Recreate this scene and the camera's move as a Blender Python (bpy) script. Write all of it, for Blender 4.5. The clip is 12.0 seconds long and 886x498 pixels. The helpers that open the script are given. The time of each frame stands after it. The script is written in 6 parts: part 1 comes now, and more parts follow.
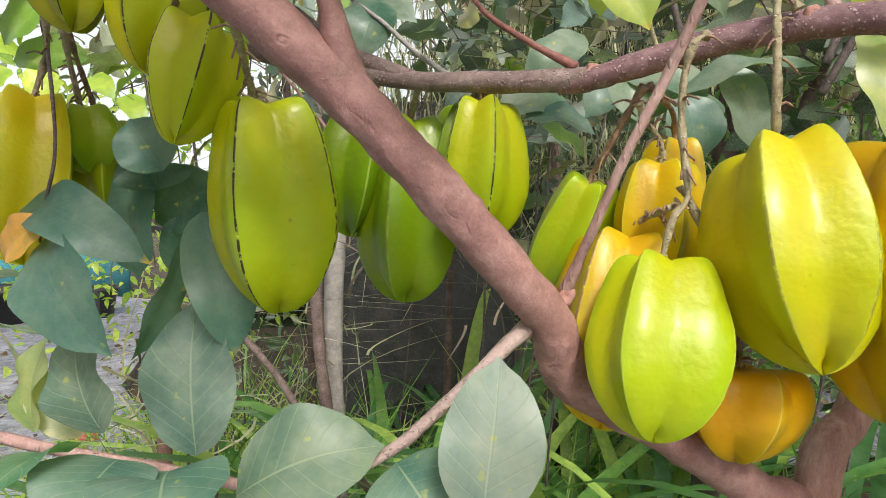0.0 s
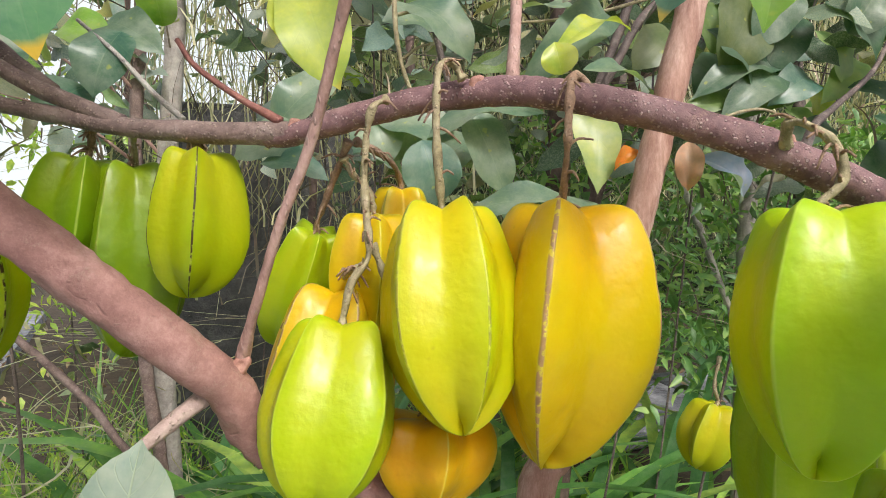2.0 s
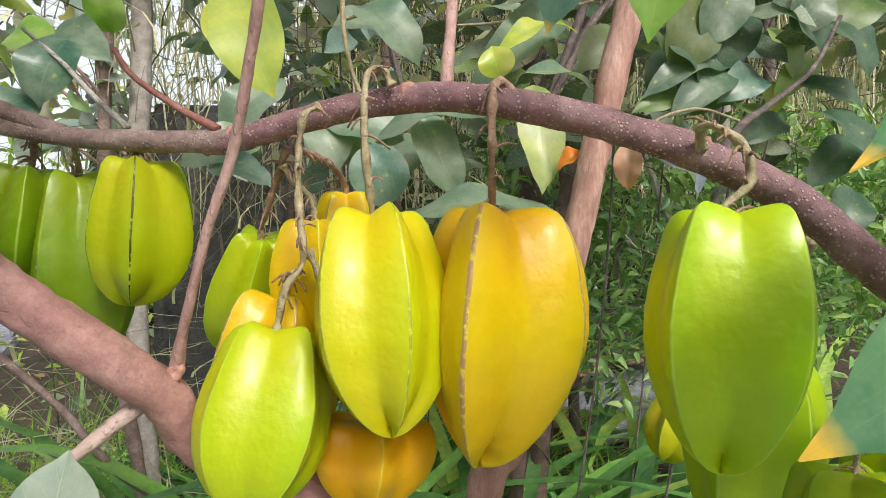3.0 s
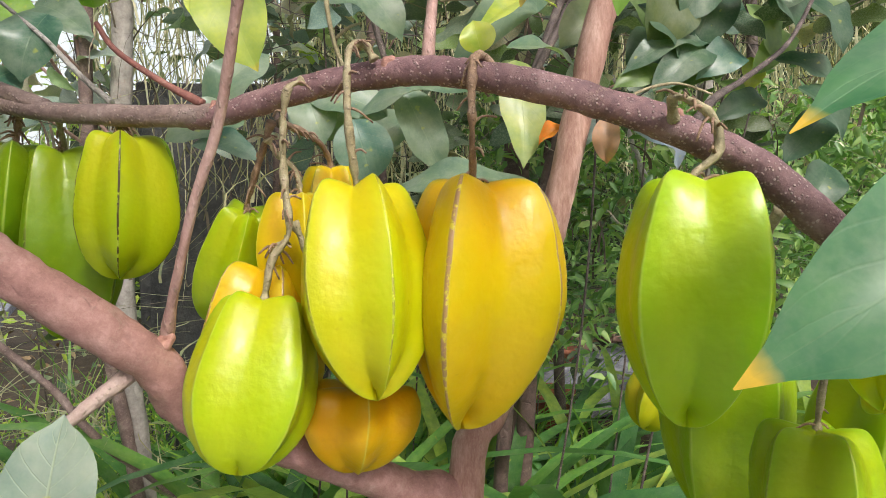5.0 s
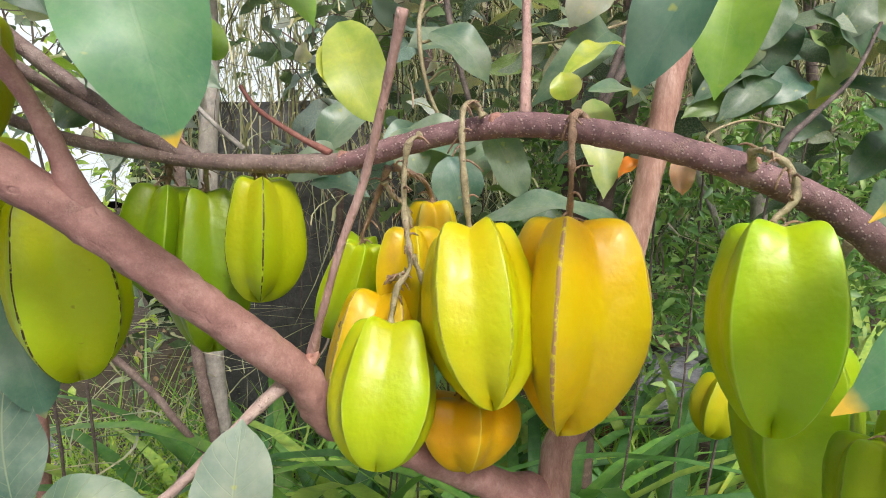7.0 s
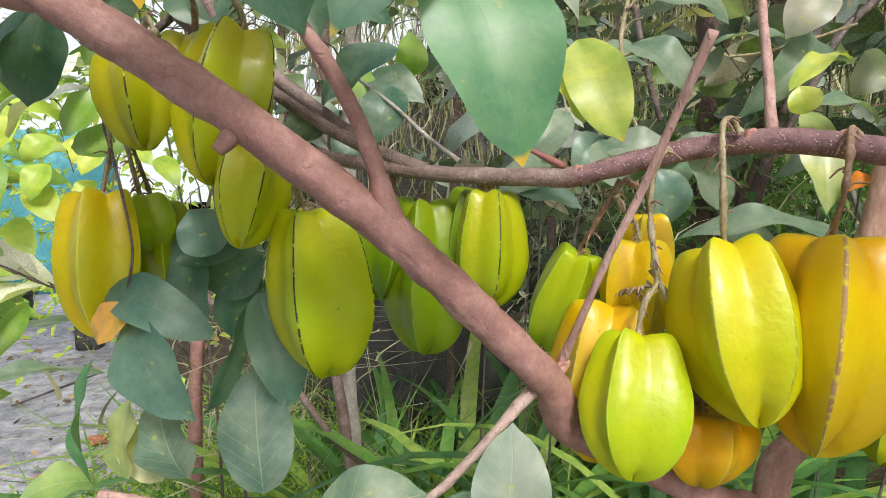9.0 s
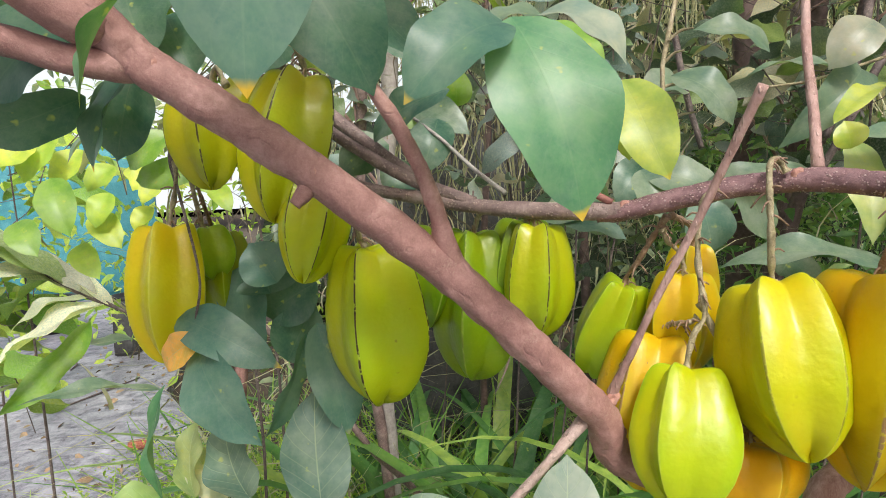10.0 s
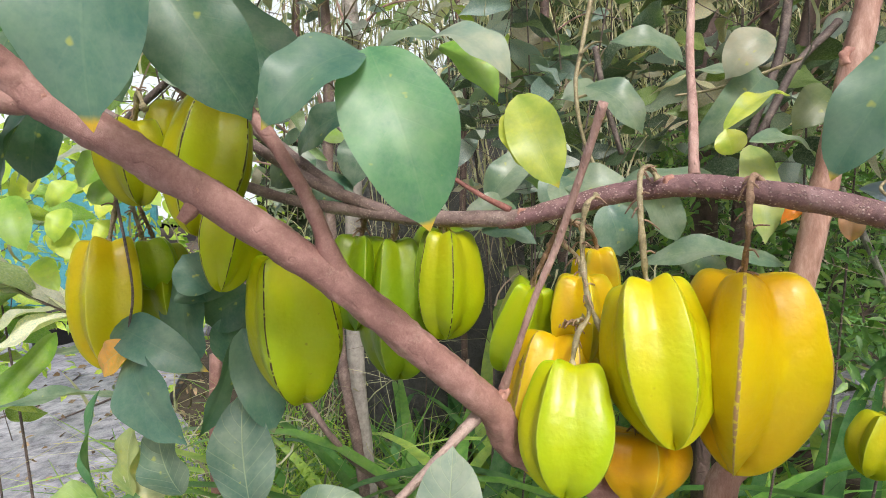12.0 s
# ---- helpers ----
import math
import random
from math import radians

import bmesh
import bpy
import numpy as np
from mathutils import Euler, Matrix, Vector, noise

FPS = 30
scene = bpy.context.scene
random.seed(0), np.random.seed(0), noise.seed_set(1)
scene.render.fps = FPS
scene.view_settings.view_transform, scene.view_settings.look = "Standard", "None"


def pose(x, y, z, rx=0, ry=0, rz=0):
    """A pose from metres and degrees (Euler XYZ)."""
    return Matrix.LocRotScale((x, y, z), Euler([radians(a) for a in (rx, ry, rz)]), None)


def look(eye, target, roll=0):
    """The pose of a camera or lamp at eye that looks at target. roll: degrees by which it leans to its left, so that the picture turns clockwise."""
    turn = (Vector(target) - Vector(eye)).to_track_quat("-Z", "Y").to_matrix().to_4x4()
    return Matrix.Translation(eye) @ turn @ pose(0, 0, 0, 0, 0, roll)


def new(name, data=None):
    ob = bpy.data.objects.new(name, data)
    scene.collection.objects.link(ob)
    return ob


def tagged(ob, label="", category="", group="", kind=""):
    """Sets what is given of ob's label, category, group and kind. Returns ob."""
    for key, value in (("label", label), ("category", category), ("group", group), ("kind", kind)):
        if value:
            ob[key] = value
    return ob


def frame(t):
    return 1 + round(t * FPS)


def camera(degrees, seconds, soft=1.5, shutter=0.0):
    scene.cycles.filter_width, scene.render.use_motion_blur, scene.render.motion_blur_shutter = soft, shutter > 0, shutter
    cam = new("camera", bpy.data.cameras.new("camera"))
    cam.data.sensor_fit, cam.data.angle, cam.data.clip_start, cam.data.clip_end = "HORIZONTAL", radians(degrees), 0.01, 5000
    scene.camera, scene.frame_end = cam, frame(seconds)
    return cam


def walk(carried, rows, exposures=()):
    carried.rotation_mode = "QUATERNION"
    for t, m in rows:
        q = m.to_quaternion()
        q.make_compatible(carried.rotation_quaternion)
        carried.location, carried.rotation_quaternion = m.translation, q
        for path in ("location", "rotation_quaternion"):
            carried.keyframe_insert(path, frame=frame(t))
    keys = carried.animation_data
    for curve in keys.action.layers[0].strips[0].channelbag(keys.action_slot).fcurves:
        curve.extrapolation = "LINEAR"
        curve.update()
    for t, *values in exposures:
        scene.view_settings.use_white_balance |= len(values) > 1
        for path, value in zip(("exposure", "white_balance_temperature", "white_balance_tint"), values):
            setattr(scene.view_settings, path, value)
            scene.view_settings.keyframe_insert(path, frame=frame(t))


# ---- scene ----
cam = camera(75.0, 12.0, 0.6)
METRES, EYE, TILT, LEAN, TURN = 0.62, 1.1, -4.0, 0.0, 0.0
ROWS = [
    (0.0, 0.0, 0.0, 0.0, -0.0, 0.0, 0.0),
    (0.5, 0.0713, 0.0184, 0.0019, -3.65, -0.37, -0.12),
    (1.0, 0.1389, 0.0212, 0.0297, -8.14, -0.42, -0.22),
    (1.5, 0.1515, -0.0012, 0.0473, -9.02, -0.5, 0.29),
    (2.0, 0.1756, -0.0133, 0.0532, -9.57, -0.68, 1.2),
    (2.5, 0.207, -0.0223, 0.047, -9.95, -0.87, 1.84),
    (3.0, 0.2213, -0.0282, 0.0581, -10.46, -1.05, 2.26),
    (3.2, 0.2173, -0.0304, 0.0426, -10.48, -1.06, 2.38),
    (4.8, 0.2271, -0.0458, 0.0424, -12.55, -4.43, 2.32),
    (5.0, 0.2227, -0.0435, 0.0505, -11.68, -3.08, 2.59),
    (5.5, 0.278, -0.0834, 0.0517, -10.74, -3.35, 2.72),
    (6.0, 0.2648, -0.1498, 0.0505, -9.28, -3.78, 3.16),
    (6.5, 0.1857, -0.1435, 0.0844, -8.12, -3.35, 3.7),
    (6.7, 0.1676, -0.1198, 0.0870, -7.81, -2.86, 3.50),
    (8.3, 0.0759, -0.0893, 0.0475, -3.73, -2.25, 2.45),
    (8.5, 0.0237, -0.0869, 0.0696, -2.41, -2.47, 2.29),
    (9.0, -0.0237, -0.1129, 0.1002, -0.7, -1.86, 2.15),
    (9.5, -0.0465, -0.1307, 0.1242, 0.95, -1.57, 2.16),
    (10.0, -0.0505, -0.1402, 0.1349, 1.89, -1.31, 2.46),
    (10.5, -0.0184, -0.1332, 0.1303, 2.29, -1.01, 2.71),
    (11.0, 0.0138, -0.1632, 0.1371, 2.39, -0.94, 2.94),
    (11.5, 0.0367, -0.1701, 0.1213, 2.42, -0.9, 3.25),
    (12.0, 0.0667, -0.1789, 0.1336, 2.44, -0.9, 3.66),
]
walk(cam, [(t, pose(0, 0, EYE, TILT, LEAN, TURN) @ pose(METRES * x, METRES * y, METRES * z, 90 + pitch, roll, yaw)) for t, x, y, z, yaw, pitch, roll in ROWS])

# ---- sky and sun ----
world = bpy.data.worlds.new("sky")
scene.world = world
world.use_nodes = True
wn = world.node_tree.nodes
sky = wn.new("ShaderNodeTexSky")
sky.sky_type = "NISHITA"
sky.sun_disc = False
SUN_UP, SUN_ROUND = 46.0, 164.0   # elevation, and the compass turn from +y towards +x
sky.sun_elevation = radians(SUN_UP)
sky.sun_rotation = radians(SUN_ROUND)
sky.air_density, sky.dust_density, sky.ozone_density = 0.7, 9.0, 1.2
wn["Background"].inputs["Strength"].default_value = 0.12
world.node_tree.links.new(sky.outputs["Color"], wn["Background"].inputs["Color"])

sun_from = Vector((math.sin(radians(SUN_ROUND)) * math.cos(radians(SUN_UP)),
                   math.cos(radians(SUN_ROUND)) * math.cos(radians(SUN_UP)),
                   math.sin(radians(SUN_UP))))
sun_data = bpy.data.lights.new("sun", "SUN")
sun_data.energy, sun_data.angle, sun_data.color = 1.95, radians(10.0), (0.985, 0.975, 0.95)
sun = new("sun", sun_data)
sun.matrix_world = look(sun_from * 20, (0, 0, 0))
scene.view_settings.exposure = 0.2

# ---- materials ----
def tree_of(name):
    m = bpy.data.materials.new(name)
    m.use_nodes = True
    return m, m.node_tree, m.node_tree.nodes["Principled BSDF"]


def noise_node(nt, coords, scale, detail=4.0, rough=0.6):
    n = nt.nodes.new("ShaderNodeTexNoise")
    n.inputs["Scale"].default_value, n.inputs["Detail"].default_value, n.inputs["Roughness"].default_value = scale, detail, rough
    nt.links.new(coords, n.inputs["Vector"])
    return n.outputs["Fac"]


def ramp(nt, fac, stops):
    n = nt.nodes.new("ShaderNodeValToRGB")
    while len(n.color_ramp.elements) < len(stops):
        n.color_ramp.elements.new(0.5)
    for e, (at, c) in zip(n.color_ramp.elements, stops):
        e.position = at
        e.color = (*c, 1) if len(c) == 3 else c
    nt.links.new(fac, n.inputs["Fac"])
    return n.outputs["Color"]


def mixed(nt, fac, a, b, how="MIX"):
    n = nt.nodes.new("ShaderNodeMix")
    n.data_type, n.blend_type = "RGBA", how
    for value, socket in ((fac, n.inputs[0]), (a, n.inputs[6]), (b, n.inputs[7])):
        if isinstance(value, bpy.types.NodeSocket):
            nt.links.new(value, socket)
        elif isinstance(value, (int, float)):
            socket.default_value = value
        else:
            socket.default_value = (*value, 1)
    return n.outputs[2]


def maths(nt, how, a, b=0.0, c=0.0):
    n = nt.nodes.new("ShaderNodeMath")
    n.operation = how
    for value, socket in zip((a, b, c), n.inputs):
        if isinstance(value, bpy.types.NodeSocket):
            nt.links.new(value, socket)
        else:
            socket.default_value = value
    return n.outputs[0]


def spread(nt, value, lo, hi, to_lo=0.0, to_hi=1.0):
    n = nt.nodes.new("ShaderNodeMapRange")
    nt.links.new(value, n.inputs[0])
    for i, x in enumerate((lo, hi, to_lo, to_hi)):
        n.inputs[i + 1].default_value = x
    return n.outputs[0]


def bumped(nt, bsdf, height, strength, distance):
    n = nt.nodes.new("ShaderNodeBump")
    n.inputs["Strength"].default_value, n.inputs["Distance"].default_value = strength, distance
    nt.links.new(height, n.inputs["Height"])
    nt.links.new(n.outputs["Normal"], bsdf.inputs["Normal"])


def object_coords(nt):
    return nt.nodes.new("ShaderNodeTexCoord").outputs["Object"]


def bark(name, dark, mid, pale, dots=0.0, dot_colour=(0.5, 0.4, 0.34), dot_scale=420.0, scale=1.0, rough=0.62, streak=1.0):
    """streak: how far its marks are drawn out upwards."""
    m, nt, bsdf = tree_of(name)
    at = object_coords(nt)
    if streak != 1.0:
        longer = nt.nodes.new("ShaderNodeVectorMath")
        longer.operation = "MULTIPLY"
        longer.inputs[1].default_value = (1, 1, 1 / streak)
        nt.links.new(at, longer.inputs[0])
        at = longer.outputs[0]
    big = noise_node(nt, at, 30 * scale, 6, 0.68)
    mid_n = noise_node(nt, at, 120 * scale, 6, 0.75)
    fine = noise_node(nt, at, 620 * scale, 4, 0.7)
    c = ramp(nt, big, [(0.32, dark), (0.5, mid), (0.70, pale)])
    c = mixed(nt, spread(nt, mid_n, 0.38, 0.62, 0.38, 0.0), c, dark)
    c = mixed(nt, spread(nt, fine, 0.48, 0.72, 0.0, 0.28), c, pale)
    flake = spread(nt, noise_node(nt, at, 62 * scale, 8, 0.82), 0.57, 0.66)
    c = mixed(nt, maths(nt, "MULTIPLY", flake, 0.5), c, (0.46, 0.33, 0.27))
    pit = spread(nt, noise_node(nt, at, 150 * scale, 5, 0.8), 0.66, 0.72)
    c = mixed(nt, maths(nt, "MULTIPLY", pit, 0.55), c, mixed(nt, 0.75, dark, (0.03, 0.015, 0.012)))
    height = maths(nt, "ADD", maths(nt, "MULTIPLY", mid_n, 0.9), maths(nt, "MULTIPLY", fine, 0.35))
    height = maths(nt, "ADD", height, maths(nt, "MULTIPLY", flake, 0.25))
    crack = spread(nt, maths(nt, "ABSOLUTE", maths(nt, "SUBTRACT", noise_node(nt, at, 30 * scale, 2, 0.5), 0.5)), 0.003, 0.022, 1.0, 0.0)
    crack = maths(nt, "MULTIPLY", crack, spread(nt, noise_node(nt, at, 90 * scale, 3, 0.5), 0.50, 0.60))
    c = mixed(nt, maths(nt, "MULTIPLY", crack, 0.14), c, mixed(nt, 0.5, dark, (0.03, 0.015, 0.012)))
    height = maths(nt, "SUBTRACT", height, maths(nt, "MULTIPLY", crack, 0.35))
    if dots:
        v = nt.nodes.new("ShaderNodeTexVoronoi")
        v.inputs["Scale"].default_value = dot_scale
        nt.links.new(at, v.inputs["Vector"])
        spot = spread(nt, v.outputs["Distance"], 0.20, 0.34, 1.0, 0.0)
        spot = maths(nt, "MULTIPLY", spot, spread(nt, noise_node(nt, at, 130, 2), 0.40, 0.50))
        c = mixed(nt, maths(nt, "MULTIPLY", spot, dots), c, dot_colour)
        height = maths(nt, "ADD", height, spot)
    nt.links.new(c, bsdf.inputs["Base Color"])
    bsdf.inputs["Roughness"].default_value = rough
    bumped(nt, bsdf, height, 0.85, 0.0013 / scale)
    return m


BARK = bark("pink_brown_bark", (0.24, 0.122, 0.106), (0.36, 0.194, 0.172), (0.53, 0.33, 0.295), scale=1.3)
BARK_KNOT = bark("ringed_scar_bark", (0.22, 0.10, 0.08), (0.42, 0.215, 0.17), (0.58, 0.36, 0.30), scale=2.2)
BARK_TRUNK = bark("streaky_trunk_bark", (0.24, 0.115, 0.085), (0.42, 0.245, 0.195), (0.62, 0.44, 0.37), streak=4.0, scale=2.4)
BARK_LIMB = bark("grey_purple_bark", (0.12, 0.08, 0.075), (0.24, 0.17, 0.155), (0.37, 0.29, 0.27), 0.4, scale=1.4)
BARK_DOT = bark("dotted_purple_bark", (0.115, 0.06, 0.065), (0.235, 0.13, 0.138), (0.36, 0.23, 0.235), 0.75, (0.58, 0.44, 0.42), 460, 1.4)
BARK_TWIG = bark("purple_brown_twig", (0.22, 0.125, 0.11), (0.44, 0.275, 0.24), (0.58, 0.41, 0.37), 0.3, scale=1.6, streak=3.0)
BARK_DARK = bark("grey_brown_bark", (0.05, 0.038, 0.036), (0.12, 0.092, 0.085), (0.24, 0.195, 0.175), 0.2, scale=1.4)
BARK_RED = bark("red_twig_bark", (0.12, 0.04, 0.035), (0.24, 0.09, 0.075), (0.34, 0.15, 0.125), scale=1.6)
BARK_GREY = bark("pale_grey_bark", (0.22, 0.20, 0.185), (0.44, 0.41, 0.38), (0.60, 0.58, 0.55), 0.2, scale=0.5)
BARK_BROWN = bark("dark_brown_bark", (0.05, 0.034, 0.032), (0.13, 0.085, 0.075), (0.22, 0.15, 0.13), scale=0.5)
BARK_PALE = bark("pale_pink_bark", (0.24, 0.17, 0.155), (0.42, 0.31, 0.28), (0.52, 0.41, 0.37), 0.3, scale=1.6)
STALK = bark("green_brown_stalk", (0.16, 0.135, 0.07), (0.36, 0.31, 0.18), (0.50, 0.45, 0.30), 0.3, scale=2.0)
STALK_DRY = bark("dry_brown_stalk", (0.14, 0.085, 0.055), (0.30, 0.19, 0.12), (0.46, 0.32, 0.22), 0.2, scale=2.0)


def fruit_skin():
    """Waxy skin: its object's own colour, greener towards the ribs; alpha tells how brown its ribs and specks are."""
    m, nt, bsdf = tree_of("star_fruit_skin")
    at = object_coords(nt)
    info = nt.nodes.new("ShaderNodeObjectInfo")
    rib = nt.nodes.new("ShaderNodeAttribute")
    rib.attribute_name = "rib"
    rib = rib.outputs["Fac"]
    own, worn_by = info.outputs["Color"], info.outputs["Alpha"]
    split = nt.nodes.new("ShaderNodeSeparateColor")
    nt.links.new(own, split.inputs[0])
    golden = spread(nt, split.outputs[0], 0.5, 0.64)
    greener = mixed(nt, 1.0, own, (0.70, 0.97, 1.0), "MULTIPLY")
    riper = mixed(nt, 1.0, own, (1.10, 0.97, 0.9), "MULTIPLY")
    c = mixed(nt, spread(nt, noise_node(nt, at, 15, 2, 0.4), 0.30, 0.70), mixed(nt, 0.6, own, greener), riper)
    edge = maths(nt, "MULTIPLY", spread(nt, rib, 0.55, 1.0, 0.0, 0.6), spread(nt, noise_node(nt, at, 30, 2), 0.35, 0.6, 0.4, 1.0))
    c = mixed(nt, edge, c, greener)
    mottle = noise_node(nt, at, 210, 6, 0.7)
    c = mixed(nt, spread(nt, mottle, 0.52, 0.75, 0.0, 0.22), c, mixed(nt, 0.3, own, (0.70, 0.72, 0.08)))
    c = mixed(nt, spread(nt, mottle, 0.48, 0.30, 0.0, 0.25), c, mixed(nt, 1.0, own, (0.8, 0.8, 0.6), "MULTIPLY"))
    rim = maths(nt, "MULTIPLY", spread(nt, rib, 0.955, 0.985), 0.4)
    c = mixed(nt, rim, c, mixed(nt, 0.55, greener, (0.72, 0.78, 0.22)))
    seam = spread(nt, rib, 0.962, 0.978)
    broken = spread(nt, noise_node(nt, at, 210, 3, 0.6), 0.38, 0.48)
    lasting = spread(nt, maths(nt, "ADD", noise_node(nt, at, 26, 2), worn_by), 0.72, 0.95)
    worn = maths(nt, "MULTIPLY", maths(nt, "MULTIPLY", seam, broken), maths(nt, "MULTIPLY", lasting, spread(nt, worn_by, 0.1, 0.5)))
    c = mixed(nt, worn, c, mixed(nt, golden, (0.035, 0.022, 0.008), (0.36, 0.23, 0.10)))
    dots = nt.nodes.new("ShaderNodeTexVoronoi")
    dots.inputs["Scale"].default_value = 150
    nt.links.new(at, dots.inputs["Vector"])
    speck = maths(nt, "MULTIPLY", spread(nt, dots.outputs["Distance"], 0.14, 0.26, 1.0, 0.0), spread(nt, noise_node(nt, at, 48, 3, 0.7), 0.60, 0.68))
    blot = spread(nt, noise_node(nt, at, 70, 7, 0.8), 0.71, 0.76)
    c = mixed(nt, maths(nt, "MULTIPLY", maths(nt, "MAXIMUM", speck, blot), maths(nt, "MULTIPLY", worn_by, 0.9)), c, (0.12, 0.055, 0.015))
    nt.links.new(c, bsdf.inputs["Base Color"])
    nt.links.new(spread(nt, mottle, 0.3, 0.7, 0.32, 0.44), bsdf.inputs["Roughness"])
    bsdf.inputs["Coat Weight"].default_value = 0.14
    bsdf.inputs["Coat Roughness"].default_value = 0.18
    bsdf.inputs["Subsurface Weight"].default_value = 0.4
    bsdf.inputs["Subsurface Radius"].default_value = (1.0, 0.8, 0.15)
    bsdf.inputs["Subsurface Scale"].default_value = 0.008
    bsdf.inputs["Specular IOR Level"].default_value = 0.32
    relief = maths(nt, "ADD", noise_node(nt, at, 50, 3), maths(nt, "MULTIPLY", noise_node(nt, at, 120, 3), 0.2))
    relief = maths(nt, "ADD", relief, maths(nt, "MULTIPLY", worn, 0.12))
    bumped(nt, bsdf, maths(nt, "ADD", relief, maths(nt, "MULTIPLY", mottle, 0.09)), 0.5, 0.0030)
    return m


SKIN = fruit_skin()


def leaf_skin(name, per_island=None, veins=1.0, rough=0.36, glow=0.3, gain=1.0, dust=0.12):
    """per_island: dark, middle and pale colour of the leaves of one joined mesh; else each leaf has its object's own colour."""
    m, nt, bsdf = tree_of(name)
    uv = nt.nodes.new("ShaderNodeUVMap")
    sep = nt.nodes.new("ShaderNodeSeparateXYZ")
    nt.links.new(uv.outputs["UV"], sep.inputs[0])
    across = maths(nt, "ABSOLUTE", maths(nt, "MULTIPLY_ADD", sep.outputs[0], 2.0, -1.0))
    along = sep.outputs[1]
    at = object_coords(nt)
    if per_island:
        geo = nt.nodes.new("ShaderNodeNewGeometry")
        pick = geo.outputs["Random Per Island"]
        own = ramp(nt, pick, [(0.0, per_island[0]), (0.55, per_island[1]), (1.0, per_island[2])])
        ripe = 0.0
    else:
        info = nt.nodes.new("ShaderNodeObjectInfo")
        own, pick, ripe = info.outputs["Color"], info.outputs["Random"], info.outputs["Alpha"]
    blotch = noise_node(nt, at, 55, 4, 0.6)
    fine = noise_node(nt, at, 420, 3, 0.6)
    c = mixed(nt, spread(nt, blotch, 0.3, 0.7), mixed(nt, 1.0, own, (0.66, 0.80, 0.82), "MULTIPLY"), mixed(nt, 1.0, own, (1.42, 1.21, 1.10), "MULTIPLY"))
    c = mixed(nt, spread(nt, fine, 0.4, 0.75, 0.0, 0.25), c, mixed(nt, 0.4, own, (0.30, 0.40, 0.22)))
    film = spread(nt, noise_node(nt, at, 34, 6, 0.7), 0.46, 0.68)
    c = mixed(nt, maths(nt, "MULTIPLY", film, dust), c, (0.50, 0.53, 0.48))
    rib = spread(nt, across, 0.010, 0.035, 1.0, 0.0)
    wave = maths(nt, "FRACT", maths(nt, "SUBTRACT", maths(nt, "MULTIPLY", along, 8.0), maths(nt, "MULTIPLY", across, 2.1)))
    vein = spread(nt, maths(nt, "ABSOLUTE", maths(nt, "SUBTRACT", wave, 0.5)), 0.015, 0.06, 1.0, 0.0)
    lines = maths(nt, "MAXIMUM", rib, maths(nt, "MULTIPLY", vein, 0.45))
    c = mixed(nt, maths(nt, "MULTIPLY", lines, 0.5 * veins), c, mixed(nt, 0.5, own, (0.55, 0.62, 0.40)))
    if not per_island:
        spots = spread(nt, noise_node(nt, at, 95, 2, 0.5), 0.70, 0.76)
        c = mixed(nt, maths(nt, "MULTIPLY", spots, 0.6), c, (0.50, 0.52, 0.10))
        tip = maths(nt, "MULTIPLY", spread(nt, maths(nt, "ADD", along, maths(nt, "MULTIPLY", blotch, 0.06)), 0.972, 1.0), spread(nt, ripe, 0.0, 0.5))
        c = mixed(nt, tip, c, (0.72, 0.48, 0.05))
    nt.links.new(c, bsdf.inputs["Base Color"])
    bsdf.inputs["Roughness"].default_value = rough
    bumped(nt, bsdf, maths(nt, "ADD", maths(nt, "MULTIPLY", lines, -0.35 * veins), maths(nt, "MULTIPLY", blotch, 0.7)), 0.5, 0.0012)
    thin = nt.nodes.new("ShaderNodeBsdfTranslucent")
    nt.links.new(mixed(nt, 1.0, c, (1.5 * gain, 1.6 * gain, 0.55), "MULTIPLY"), thin.inputs["Color"])
    both = nt.nodes.new("ShaderNodeMixShader")
    both.inputs[0].default_value = glow
    nt.links.new(bsdf.outputs[0], both.inputs[1])
    nt.links.new(thin.outputs[0], both.inputs[2])
    nt.links.new(both.outputs[0], nt.nodes["Material Output"].inputs["Surface"])
    return m


LEAF = leaf_skin("waxy_leaf", None, 0.2, 0.40, dust=0.14)
LEAF_VEINED = leaf_skin("veined_leaf", None, 1.5, 0.46, dust=0.2)
LEAF_DULL = leaf_skin("dusty_leaf", None, 0.4, 0.34, dust=0.32)
LEAF_FAR = leaf_skin("hedge_leaf", ((0.04, 0.08, 0.05), (0.14, 0.22, 0.14), (0.34, 0.42, 0.28)), 0.5)
LEAF_FERN = leaf_skin("small_bright_leaf", ((0.07, 0.19, 0.06), (0.17, 0.36, 0.10), (0.34, 0.52, 0.18)), 0.3)
# brighter than the leaf itself: sunlight is put into the colour
LEAF_LIT = leaf_skin("leaf_with_sun_in_colour", ((0.20, 0.38, 0.05), (0.38, 0.56, 0.09), (0.58, 0.68, 0.16)), 0.4, glow=0.45)
STRAP = leaf_skin("strap_leaf", None, 0.15, 0.34, 0.25)
GRASS = leaf_skin("grass_blade", ((0.05, 0.17, 0.03), (0.16, 0.38, 0.05), (0.44, 0.60, 0.15)), 0.1)
# lit copy of the grass, its sunshine mixed into the green
GRASS_LIT = leaf_skin("grass_with_sun_in_colour", ((0.12, 0.30, 0.04), (0.28, 0.50, 0.07), (0.55, 0.68, 0.18)), 0.1)
STRAW = leaf_skin("dry_stem", ((0.20, 0.20, 0.12), (0.40, 0.42, 0.26), (0.62, 0.62, 0.48)), 0.0, 0.7, 0.2)


